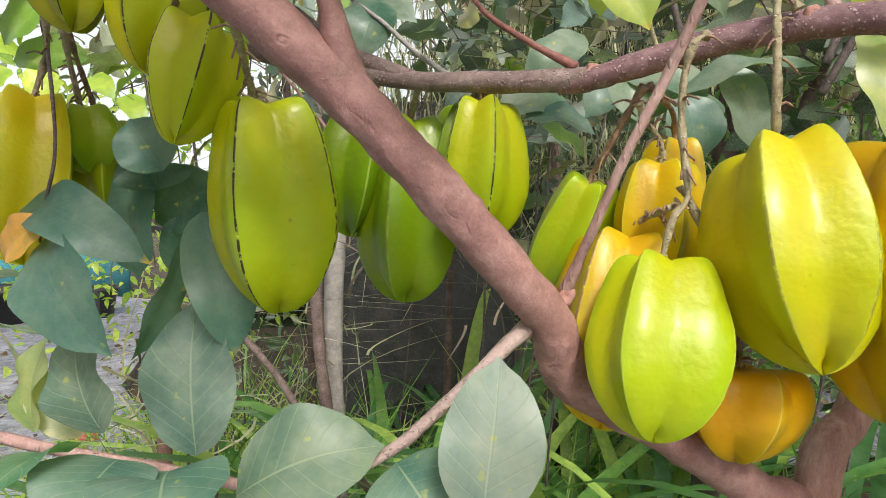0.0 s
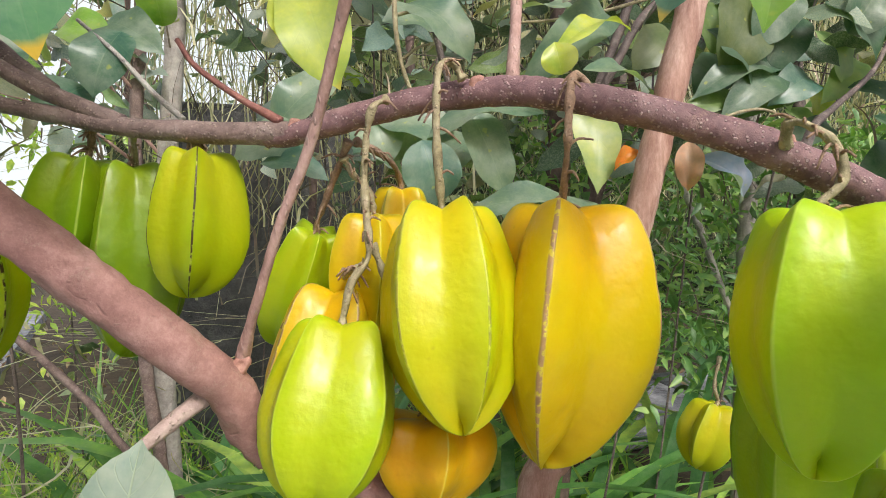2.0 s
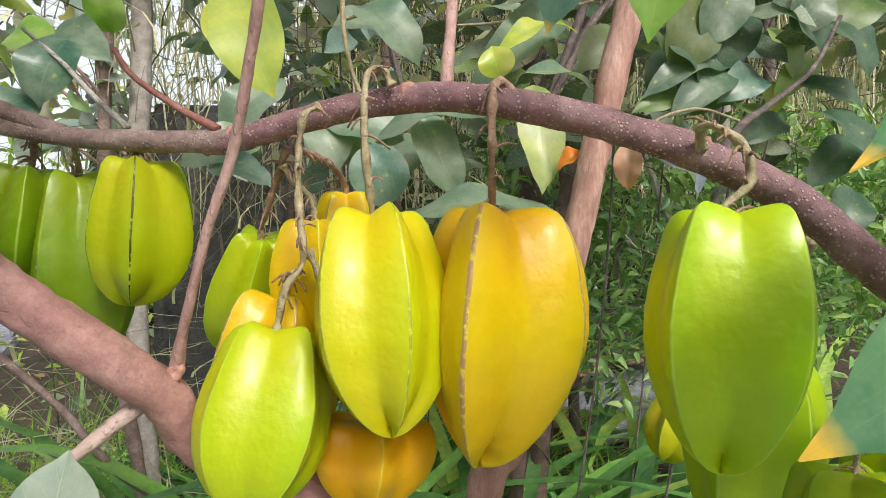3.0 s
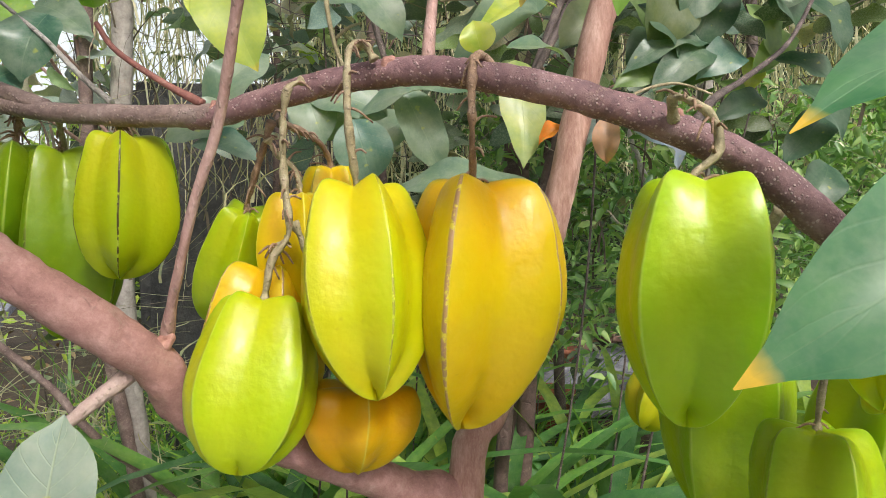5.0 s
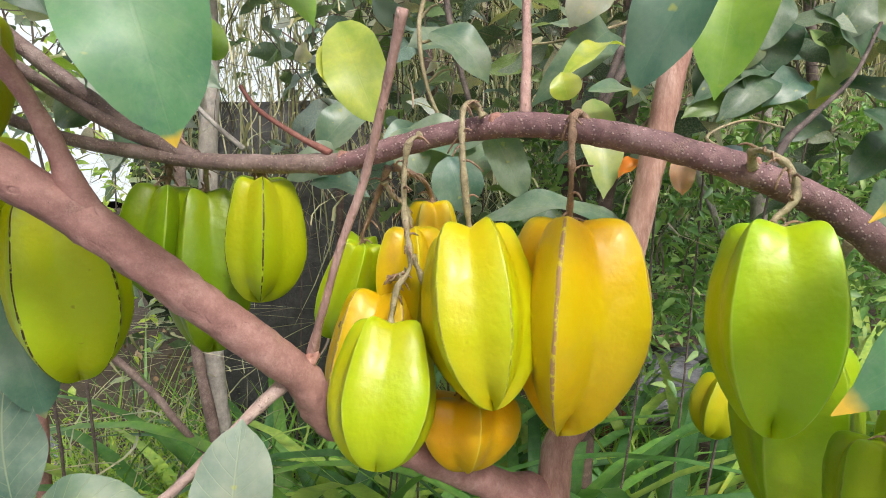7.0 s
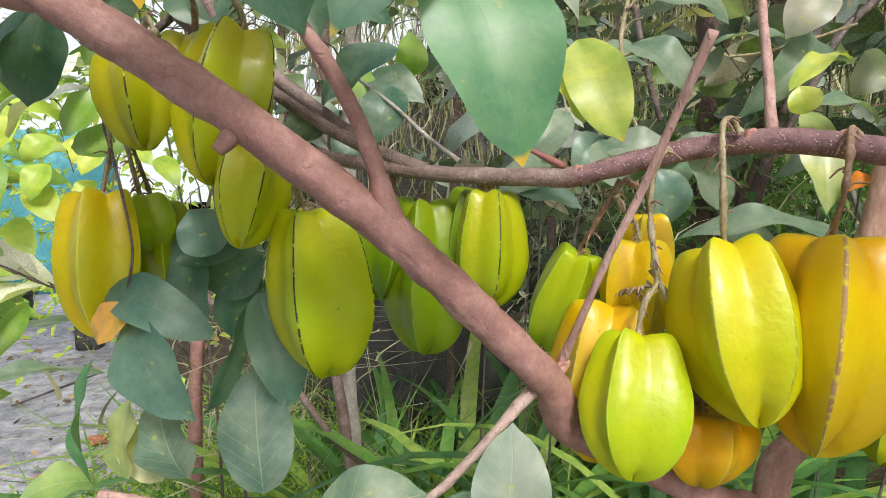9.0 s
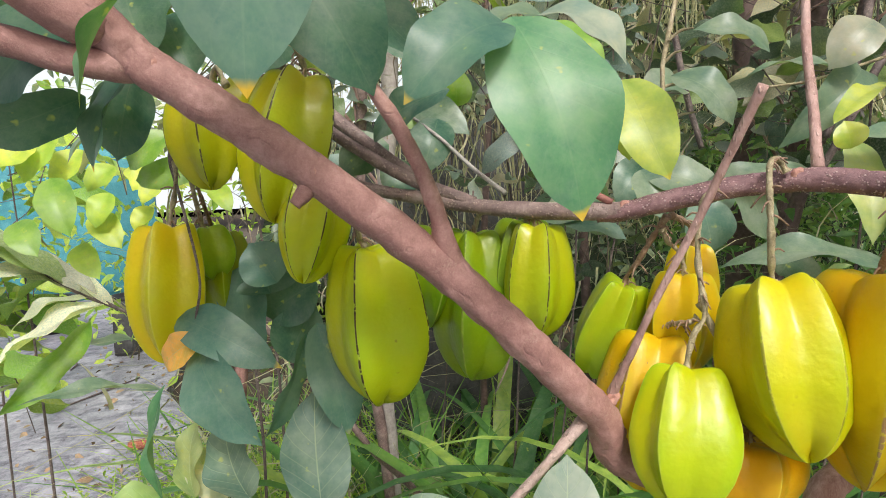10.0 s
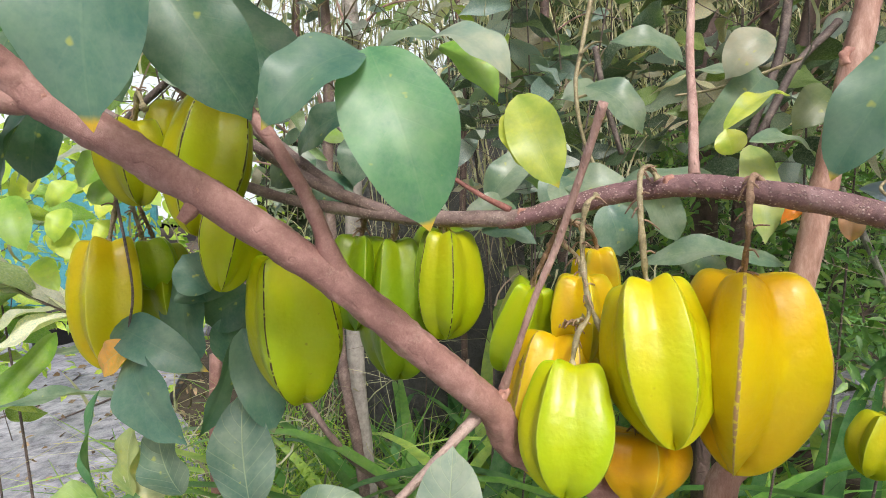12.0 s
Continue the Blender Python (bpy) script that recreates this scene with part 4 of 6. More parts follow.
tree_leaf((-0.262, 0.330, 0.970), (-0.297, 0.300, 0.973), 0.030, (0.0, -0.5, 0.9), (0.24, 0.40, 0.12), sag=0.08, fold=0.2, wave=0.05, skin=LEAF_VEINED)
tree_leaf((-0.160, 0.240, 0.996), (-0.167, 0.200, 0.993), 0.04, (-0.3, -0.7, 0.6), (0.07, 0.22, 0.095), sag=0.1, fold=0.1, ripe=0.0, wave=0.03, skin=LEAF_VEINED)
tree_leaf((-0.139, 0.240, 0.993), (-0.137, 0.200, 0.980), 0.045, (0.2, -0.6, 0.7), (0.085, 0.195, 0.155), sag=0.1, fold=0.1, ripe=0.0, wave=0.03, skin=LEAF_VEINED)
tree_leaf((-0.117, 0.240, 0.988), (-0.098, 0.190, 0.980), 0.05, (0.2, -0.6, 0.7), (0.085, 0.195, 0.155), sag=0.1, fold=0.1, ripe=0.0, wave=0.03, skin=LEAF_VEINED)
tree_leaf((0.201, 0.420, 1.202), (0.230, 0.420, 1.138), 0.035, (0.1, -1, 0.2), (0.15, 0.24, 0.17), sag=0.06, fold=0.1, ripe=0.0, wave=0.03, skin=LEAF_DULL)
tree_leaf((0.285, 0.400, 1.219), (0.276, 0.360, 1.138), 0.032, (-0.1, -1, 0.1), (0.36, 0.46, 0.16), sag=0.06, fold=0.12, ripe=0.0, wave=0.03, skin=LEAF_DULL)
tree_leaf((0.291, 0.360, 1.120), (0.178, 0.400, 1.118), 0.03, (0.0, -0.5, 0.85), (0.15, 0.24, 0.17), sag=0.1, fold=0.1, ripe=0.0, wave=0.03, skin=LEAF_DULL)
tree_leaf((0.253, 0.400, 1.197), (0.158, 0.420, 1.173), 0.022, (0.0, -0.6, 0.8), (0.15, 0.24, 0.17), sag=0.1, fold=0.1, ripe=0.0, wave=0.03, skin=LEAF_DULL)
tree_leaf((0.246, 0.360, 1.229), (0.319, 0.400, 1.257), 0.018, (-0.3, -0.6, 0.7), (0.42, 0.52, 0.07), sag=0.1, fold=0.2, ripe=0.0, wave=0.03, skin=LEAF_DULL)
tree_leaf((0.239, 0.330, 1.209), (0.234, 0.330, 1.228), 0.022, (-0.3, -0.9, 0.3), (0.42, 0.52, 0.07), sag=0.1, fold=0.2, ripe=0.0, wave=0.03, skin=LEAF_DULL)
tree_leaf((0.265, 0.360, 1.219), (0.327, 0.380, 1.204), 0.02, (-0.1, -0.6, 0.8), (0.15, 0.24, 0.17), sag=0.1, fold=0.2, ripe=0.0, wave=0.03, skin=LEAF_DULL)
# leaves of the upper crown
# the olive ones have the shade there put into their dark colour
tree_leaf((0.457, 0.450, 1.312), (0.418, 0.440, 1.241), 0.062, (0.2, -1, 0.1), (0.11, 0.16, 0.06), sag=0.05, fold=0.1, ripe=0.0, wave=0.03)
tree_leaf((0.364, 0.420, 1.263), (0.320, 0.400, 1.228), 0.034, (-0.3, -1, 0.2), (0.11, 0.16, 0.06), sag=0.1, fold=0.15, ripe=0.0, wave=0.03)
tree_leaf((0.490, 0.460, 1.246), (0.394, 0.440, 1.216), 0.03, (0, -0.6, 0.7), (0.09, 0.17, 0.11), sag=0.12, fold=0.15, ripe=0.0, wave=0.03, skin=LEAF_DULL)
tree_leaf((0.490, 0.460, 1.244), (0.413, 0.430, 1.199), 0.036, (0, -0.8, 0.5), (0.09, 0.17, 0.11), sag=0.12, fold=0.15, ripe=0.0, wave=0.03, skin=LEAF_DULL)
tree_leaf((0.521, 0.460, 1.242), (0.465, 0.440, 1.212), 0.034, (0, -0.8, 0.4), (0.085, 0.195, 0.155), sag=0.12, fold=0.15, ripe=0.0, wave=0.03, skin=LEAF_DULL)
tree_leaf((0.492, 0.450, 1.324), (0.448, 0.440, 1.260), 0.045, (0.1, -1, 0.1), (0.09, 0.17, 0.11), sag=0.05, fold=0.15, ripe=0.0, wave=0.03, skin=LEAF_DULL)
tree_leaf((0.569, 0.500, 1.245), (0.568, 0.500, 1.211), 0.026, (0, -1, 0.2), (0.42, 0.52, 0.07), sag=0.05, fold=0.15, ripe=0.0, wave=0.03, skin=LEAF_DULL)
tree_leaf((0.521, 0.420, 1.269), (0.551, 0.420, 1.316), 0.04, (0, -1, 0.2), (0.09, 0.17, 0.11), sag=0.05, fold=0.15, ripe=0.0, wave=0.03, skin=LEAF_DULL)
tree_leaf((0.560, 0.500, 1.293), (0.518, 0.500, 1.275), 0.045, (0, -1, 0.2), (0.085, 0.195, 0.155), sag=0.05, fold=0.15, ripe=0.0, wave=0.03, skin=LEAF_DULL)
tree_leaf((0.262, 0.480, 1.308), (0.191, 0.480, 1.332), 0.034, (0, -0.7, 0.6), (0.15, 0.24, 0.17), sag=0.12, fold=0.15, ripe=0.0, wave=0.03, skin=LEAF_DULL)
tree_leaf((0.160, 0.450, 1.286), (0.205, 0.430, 1.237), 0.04, (0.3, -0.9, 0.3), (0.15, 0.24, 0.17), sag=0.14, fold=0.15, ripe=0.0, wave=0.03, skin=LEAF_DULL)
tree_leaf((0.328, 0.460, 1.285), (0.237, 0.420, 1.215), 0.036, (0.3, -0.8, 0.5), (0.15, 0.24, 0.17), sag=0.2, fold=0.15, ripe=0.0, wave=0.03, skin=LEAF_DULL)
tree_leaf((0.318, 0.460, 1.281), (0.241, 0.480, 1.288), 0.022, (0, -0.4, 0.9), (0.15, 0.24, 0.17), sag=0.1, fold=0.15, ripe=0.0, wave=0.03, skin=LEAF_DULL)
tree_leaf((0.301, 0.400, 1.312), (0.266, 0.400, 1.275), 0.036, (0, -0.8, 0.5), (0.30, 0.33, 0.26), sag=0.1, fold=0.15, ripe=0.0, wave=0.03, skin=LEAF_DULL)
tree_leaf((0.190, 0.420, 1.181), (0.129, 0.440, 1.199), 0.038, (0, -0.8, 0.5), (0.15, 0.24, 0.17), sag=0.1, fold=0.15, ripe=0.0, wave=0.03, skin=LEAF_DULL)
tree_leaf((0.062, 0.420, 1.186), (0.105, 0.440, 1.229), 0.034, (0, -0.8, 0.5), (0.15, 0.24, 0.17), sag=0.1, fold=0.15, ripe=0.0, wave=0.03, skin=LEAF_DULL)
tree_leaf((0.086, 0.420, 1.180), (0.036, 0.400, 1.163), 0.034, (0, -0.8, 0.5), (0.15, 0.24, 0.17), sag=0.1, fold=0.15, ripe=0.0, wave=0.03, skin=LEAF_DULL)
tree_leaf((0.129, 0.440, 1.204), (0.142, 0.420, 1.160), 0.036, (0, -0.9, 0.4), (0.15, 0.24, 0.17), sag=0.1, fold=0.15, ripe=0.0, wave=0.03, skin=LEAF_DULL)
tree_leaf((0.163, 0.400, 1.177), (0.173, 0.400, 1.131), 0.042, (0, -0.9, 0.4), (0.085, 0.195, 0.155), sag=0.1, fold=0.15, ripe=0.0, wave=0.03, skin=LEAF_DULL)
tree_leaf((0.253, 0.420, 1.132), (0.239, 0.420, 1.108), 0.05, (0, -0.9, 0.4), (0.09, 0.17, 0.11), sag=0.1, fold=0.15, ripe=0.0, wave=0.03, skin=LEAF_DULL)
tree_leaf((0.054, 0.400, 1.161), (0.099, 0.380, 1.148), 0.024, (0, -0.6, 0.7), (0.085, 0.195, 0.155), sag=0.1, fold=0.15, ripe=0.0, wave=0.03, skin=LEAF_DULL)
tree_leaf((0.190, 0.500, 1.281), (0.142, 0.480, 1.281), 0.04, (0, -0.7, 0.6), (0.15, 0.24, 0.17), sag=0.1, fold=0.15, ripe=0.0, wave=0.03, skin=LEAF_DULL)
tree_leaf((0.149, 0.500, 1.213), (0.117, 0.480, 1.174), 0.036, (0, -0.9, 0.4), (0.085, 0.195, 0.155), sag=0.1, fold=0.15, ripe=0.0, wave=0.03, skin=LEAF_DULL)
tree_leaf((0.184, 0.460, 1.203), (0.133, 0.440, 1.162), 0.036, (0, -0.9, 0.4), (0.15, 0.24, 0.17), sag=0.1, fold=0.15, ripe=0.0, wave=0.03, skin=LEAF_DULL)
tree_leaf((0.216, 0.460, 1.185), (0.163, 0.440, 1.146), 0.03, (0, -0.9, 0.4), (0.15, 0.24, 0.17), sag=0.1, fold=0.15, ripe=0.0, wave=0.03, skin=LEAF_DULL)
tree_leaf((-0.104, 0.500, 1.274), (-0.062, 0.480, 1.255), 0.034, (0, -0.9, 0.4), (0.22, 0.42, 0.06), sag=0.1, fold=0.15, ripe=0.0, wave=0.03, skin=LEAF_DULL)
tree_leaf((-0.075, 0.500, 1.275), (-0.020, 0.460, 1.244), 0.034, (0, -0.9, 0.4), (0.09, 0.17, 0.11), sag=0.1, fold=0.15, ripe=0.0, wave=0.03, skin=LEAF_DULL)
tree_leaf((-0.049, 0.460, 1.260), (-0.063, 0.440, 1.208), 0.04, (0, -0.9, 0.2), (0.055, 0.145, 0.10), sag=0.1, fold=0.15, ripe=0.0, wave=0.03, skin=LEAF_DULL)
tree_leaf((-0.075, 0.460, 1.220), (-0.096, 0.440, 1.189), 0.04, (0, -0.9, 0.2), (0.055, 0.145, 0.10), sag=0.1, fold=0.15, ripe=0.0, wave=0.03, skin=LEAF_DULL)
tree_leaf((-0.031, 0.500, 1.276), (-0.032, 0.480, 1.312), 0.03, (0, -0.9, 0.2), (0.22, 0.42, 0.06), sag=0.1, fold=0.15, ripe=0.0, wave=0.03, skin=LEAF_DULL)
tree_leaf((-0.036, 0.360, 1.268), (-0.101, 0.400, 1.235), 0.03, (0, -0.9, 0.4), (0.085, 0.195, 0.155), sag=0.1, fold=0.15, ripe=0.0, wave=0.03, skin=LEAF_DULL)
tree_leaf((-0.107, 0.400, 1.327), (-0.044, 0.420, 1.302), 0.04, (0, -0.9, 0.4), (0.055, 0.145, 0.10), sag=0.1, fold=0.15, ripe=0.0, wave=0.03, skin=LEAF_DULL)
tree_leaf((-0.091, 0.420, 1.235), (-0.135, 0.420, 1.213), 0.04, (0, -0.9, 0.4), (0.09, 0.17, 0.11), sag=0.1, fold=0.15, ripe=0.0, wave=0.03, skin=LEAF_DULL)
tree_leaf((-0.315, 0.450, 1.274), (-0.374, 0.420, 1.232), 0.035, (-0.2, -0.5, 0.85), (0.15, 0.24, 0.17), sag=0.1, fold=0.15, ripe=0.0, wave=0.03, skin=LEAF_DULL)
tree_leaf((-0.301, 0.460, 1.257), (-0.342, 0.460, 1.227), 0.035, (-0.2, -0.9, 0.2), (0.22, 0.42, 0.06), sag=0.1, fold=0.15, ripe=0.0, wave=0.03, skin=LEAF_DULL)
tree_leaf((-0.282, 0.470, 1.220), (-0.343, 0.470, 1.217), 0.03, (-0.2, -0.9, 0.2), (0.22, 0.42, 0.06), sag=0.1, fold=0.15, ripe=0.0, wave=0.03, skin=LEAF_DULL)
tree_leaf((-0.409, 0.600, 0.967), (-0.511, 0.500, 0.987), 0.024, (-0.1, -0.4, 0.9), (0.15, 0.24, 0.17), sag=0.05, fold=0.3, ripe=0.0, wave=0.03, skin=LEAF_DULL)
tree_leaf((-0.489, 0.600, 1.055), (-0.554, 0.520, 0.968), 0.036, (0.6, -0.7, -0.4), (0.22, 0.42, 0.06), sag=0.06, fold=0.3, ripe=0.0, wave=0.03, skin=LEAF_DULL)
tree_leaf((-0.451, 0.620, 1.027), (-0.551, 0.600, 1.008), 0.026, (-0.1, -0.3, 0.95), (0.15, 0.24, 0.17), sag=0.05, fold=0.3, ripe=0.0, wave=0.03, skin=LEAF_DULL)
# leaves of another shrub beside the path; sunlight put into the yellow-greens
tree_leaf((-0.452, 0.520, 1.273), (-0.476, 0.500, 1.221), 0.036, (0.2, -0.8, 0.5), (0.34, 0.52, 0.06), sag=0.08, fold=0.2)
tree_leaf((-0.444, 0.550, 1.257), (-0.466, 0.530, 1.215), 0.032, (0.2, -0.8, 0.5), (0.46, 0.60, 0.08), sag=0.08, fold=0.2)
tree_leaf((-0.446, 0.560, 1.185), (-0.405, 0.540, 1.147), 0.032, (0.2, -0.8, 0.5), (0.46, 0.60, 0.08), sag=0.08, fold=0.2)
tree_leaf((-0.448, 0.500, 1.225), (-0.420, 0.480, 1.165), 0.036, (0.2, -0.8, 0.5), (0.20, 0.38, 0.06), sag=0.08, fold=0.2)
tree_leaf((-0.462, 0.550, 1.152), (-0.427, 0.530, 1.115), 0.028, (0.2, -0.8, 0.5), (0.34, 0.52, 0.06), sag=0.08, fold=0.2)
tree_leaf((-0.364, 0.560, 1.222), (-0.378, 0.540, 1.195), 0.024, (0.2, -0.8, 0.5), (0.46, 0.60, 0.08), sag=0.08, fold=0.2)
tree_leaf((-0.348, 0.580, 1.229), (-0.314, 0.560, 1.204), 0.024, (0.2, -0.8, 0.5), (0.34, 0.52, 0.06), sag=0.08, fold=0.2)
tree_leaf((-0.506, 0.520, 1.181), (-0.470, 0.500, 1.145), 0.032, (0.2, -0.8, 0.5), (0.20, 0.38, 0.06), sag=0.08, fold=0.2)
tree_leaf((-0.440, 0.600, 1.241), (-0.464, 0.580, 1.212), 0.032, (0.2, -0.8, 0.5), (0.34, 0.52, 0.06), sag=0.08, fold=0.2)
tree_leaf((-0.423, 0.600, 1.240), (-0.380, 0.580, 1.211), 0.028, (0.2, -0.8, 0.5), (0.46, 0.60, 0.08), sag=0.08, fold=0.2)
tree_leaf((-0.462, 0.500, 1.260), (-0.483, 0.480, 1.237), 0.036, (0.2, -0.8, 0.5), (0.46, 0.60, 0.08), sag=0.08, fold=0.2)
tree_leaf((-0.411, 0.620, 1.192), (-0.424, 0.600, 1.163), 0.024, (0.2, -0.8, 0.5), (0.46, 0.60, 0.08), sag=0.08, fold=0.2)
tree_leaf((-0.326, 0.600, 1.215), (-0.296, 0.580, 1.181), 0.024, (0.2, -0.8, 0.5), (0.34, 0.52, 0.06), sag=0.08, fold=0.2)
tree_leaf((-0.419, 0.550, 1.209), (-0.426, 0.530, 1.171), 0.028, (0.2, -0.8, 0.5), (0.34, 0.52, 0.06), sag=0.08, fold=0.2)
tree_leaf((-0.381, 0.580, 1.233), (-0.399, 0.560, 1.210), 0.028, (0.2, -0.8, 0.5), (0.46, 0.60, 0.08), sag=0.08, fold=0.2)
tree_leaf((-0.369, 0.430, 1.223), (-0.280, 0.400, 1.255), 0.026, (0.1, -0.5, 0.85), (0.44, 0.48, 0.44), sag=0.08, fold=0.2, skin=LEAF_DULL)
tree_leaf((-0.260, 0.300, 1.336), (-0.277, 0.285, 1.281), 0.050, (0.1, -0.9, 0.3), (0.06, 0.145, 0.09), sag=0.06, fold=0.15)
tree_leaf((-0.254, 0.320, 1.340), (-0.234, 0.305, 1.286), 0.050, (0.1, -0.9, 0.3), (0.06, 0.145, 0.09), sag=0.06, fold=0.15)
tree_leaf((-0.241, 0.340, 1.353), (-0.256, 0.325, 1.311), 0.050, (0.1, -0.9, 0.3), (0.06, 0.145, 0.09), sag=0.06, fold=0.15)
tree_leaf((-0.246, 0.360, 1.333), (-0.221, 0.345, 1.283), 0.045, (0.1, -0.9, 0.3), (0.06, 0.145, 0.09), sag=0.06, fold=0.15)
tree_leaf((-0.110, 0.340, 1.307), (-0.086, 0.325, 1.267), 0.040, (0.1, -0.9, 0.3), (0.06, 0.145, 0.09), sag=0.06, fold=0.15)
tree_leaf((-0.172, 0.420, 1.346), (-0.189, 0.405, 1.297), 0.045, (0.1, -0.9, 0.3), (0.06, 0.145, 0.09), sag=0.06, fold=0.15)
tree_leaf((-0.216, 0.420, 1.335), (-0.184, 0.405, 1.302), 0.040, (0.1, -0.9, 0.3), (0.06, 0.145, 0.09), sag=0.06, fold=0.15)
branch("twig", [(0.174, 0.460, 1.381), (0.158, 0.450, 1.321), (0.149, 0.440, 1.285), (0.154, 0.440, 1.237), (0.172, 0.440, 1.192)],
       [0.0022, 0.0022, 0.002, 0.0018, 0.0014], STALK, 0.0011, 8, "slender greenish-brown twig with short side shoots")
branch("twig", [(0.156, 0.445, 1.315), (0.165, 0.440, 1.322), (0.172, 0.430, 1.321)],
       [0.0014, 0.0012, 0.0008], STALK, 0.0011, 8, "")
branch("twig", [(0.152, 0.445, 1.296), (0.159, 0.440, 1.303), (0.164, 0.430, 1.303)],
       [0.0014, 0.0012, 0.0008], STALK, 0.0011, 8, "")
branch("twig", [(0.152, 0.445, 1.276), (0.163, 0.440, 1.277), (0.172, 0.430, 1.270)],
       [0.0014, 0.0012, 0.0008], STALK, 0.0011, 8, "")
branch("twig", [(0.154, 0.445, 1.242), (0.165, 0.440, 1.250), (0.174, 0.430, 1.251)],
       [0.0014, 0.0012, 0.0008], STALK, 0.0011, 8, "")
branch("twig", [(0.182, 0.500, 1.333), (0.188, 0.490, 1.278), (0.199, 0.480, 1.223)],
       [0.0032, 0.003, 0.0026], BARK_DARK, 0.0011, 8, "dark bare stem behind the leaves")
branch("twig", [(0.435, 0.520, 1.345), (0.386, 0.510, 1.302), (0.354, 0.500, 1.254), (0.322, 0.500, 1.197)],
       [0.0045, 0.0042, 0.004, 0.0036], BARK_DARK, 0.0011, 8, "slanting brown stem behind the trunk")
branch("twig", [(0.408, 0.560, 1.393), (0.391, 0.550, 1.323), (0.351, 0.540, 1.232)],
       [0.005, 0.0048, 0.004], BARK_DARK, 0.0011, 8, "")
branch("twig", [(-0.199, 0.400, 1.346), (-0.181, 0.410, 1.307), (-0.132, 0.410, 1.256), (-0.065, 0.385, 1.202)],
       [0.0052, 0.0055, 0.006, 0.0062], BARK_LIMB, 0.0011, 8, "dark limb running down behind the main branch")
branch("twig", [(0.352, 0.440, 1.295), (0.311, 0.440, 1.283), (0.268, 0.430, 1.272), (0.235, 0.430, 1.269)],
       [0.0014, 0.0013, 0.0012, 0.001], STALK, 0.0011, 8, "")
# dark leaves high beside the trunk; shade put into most colours, light into the pale ones
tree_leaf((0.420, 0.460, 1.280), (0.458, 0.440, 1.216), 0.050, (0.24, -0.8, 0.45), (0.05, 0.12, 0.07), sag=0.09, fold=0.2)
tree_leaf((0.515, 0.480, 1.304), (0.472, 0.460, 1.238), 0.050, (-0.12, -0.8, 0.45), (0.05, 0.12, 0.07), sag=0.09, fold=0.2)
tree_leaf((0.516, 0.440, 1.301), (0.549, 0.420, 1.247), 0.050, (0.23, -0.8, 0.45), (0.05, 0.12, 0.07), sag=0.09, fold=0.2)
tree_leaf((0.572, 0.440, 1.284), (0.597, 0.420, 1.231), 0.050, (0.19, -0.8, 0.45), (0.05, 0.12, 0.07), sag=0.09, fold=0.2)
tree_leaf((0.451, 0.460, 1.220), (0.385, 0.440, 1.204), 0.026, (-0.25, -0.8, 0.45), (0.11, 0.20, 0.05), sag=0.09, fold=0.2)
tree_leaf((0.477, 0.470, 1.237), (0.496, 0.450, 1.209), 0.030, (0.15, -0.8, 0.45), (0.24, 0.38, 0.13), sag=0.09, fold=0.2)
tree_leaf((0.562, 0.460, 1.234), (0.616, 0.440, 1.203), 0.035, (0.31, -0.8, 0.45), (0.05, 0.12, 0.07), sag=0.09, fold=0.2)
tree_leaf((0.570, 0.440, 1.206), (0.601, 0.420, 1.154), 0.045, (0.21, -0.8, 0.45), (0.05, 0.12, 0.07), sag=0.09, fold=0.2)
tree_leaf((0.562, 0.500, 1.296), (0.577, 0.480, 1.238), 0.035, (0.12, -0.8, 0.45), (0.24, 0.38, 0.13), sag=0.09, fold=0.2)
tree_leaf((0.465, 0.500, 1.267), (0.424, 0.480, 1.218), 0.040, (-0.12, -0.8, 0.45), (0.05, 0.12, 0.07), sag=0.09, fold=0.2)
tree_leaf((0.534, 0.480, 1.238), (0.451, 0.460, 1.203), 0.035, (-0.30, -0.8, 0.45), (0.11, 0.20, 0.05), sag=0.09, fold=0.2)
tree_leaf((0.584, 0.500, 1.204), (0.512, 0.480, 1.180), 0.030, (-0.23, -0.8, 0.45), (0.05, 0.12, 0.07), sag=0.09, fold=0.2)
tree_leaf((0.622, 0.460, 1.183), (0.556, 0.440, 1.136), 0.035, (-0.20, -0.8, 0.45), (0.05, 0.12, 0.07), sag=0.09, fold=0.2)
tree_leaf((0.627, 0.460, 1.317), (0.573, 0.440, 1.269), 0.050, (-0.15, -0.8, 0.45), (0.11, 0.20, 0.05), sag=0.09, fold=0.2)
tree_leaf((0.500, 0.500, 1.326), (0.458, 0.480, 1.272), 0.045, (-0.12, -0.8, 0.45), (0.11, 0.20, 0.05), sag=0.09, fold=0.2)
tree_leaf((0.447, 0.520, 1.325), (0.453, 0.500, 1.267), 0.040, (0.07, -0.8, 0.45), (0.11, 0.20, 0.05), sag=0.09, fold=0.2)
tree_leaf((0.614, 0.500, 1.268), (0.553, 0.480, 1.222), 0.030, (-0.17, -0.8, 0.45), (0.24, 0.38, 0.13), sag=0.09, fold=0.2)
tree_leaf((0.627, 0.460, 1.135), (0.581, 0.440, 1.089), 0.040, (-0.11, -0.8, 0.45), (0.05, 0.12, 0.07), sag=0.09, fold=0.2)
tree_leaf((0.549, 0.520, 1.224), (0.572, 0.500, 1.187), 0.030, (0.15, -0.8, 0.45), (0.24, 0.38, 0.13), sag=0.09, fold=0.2)
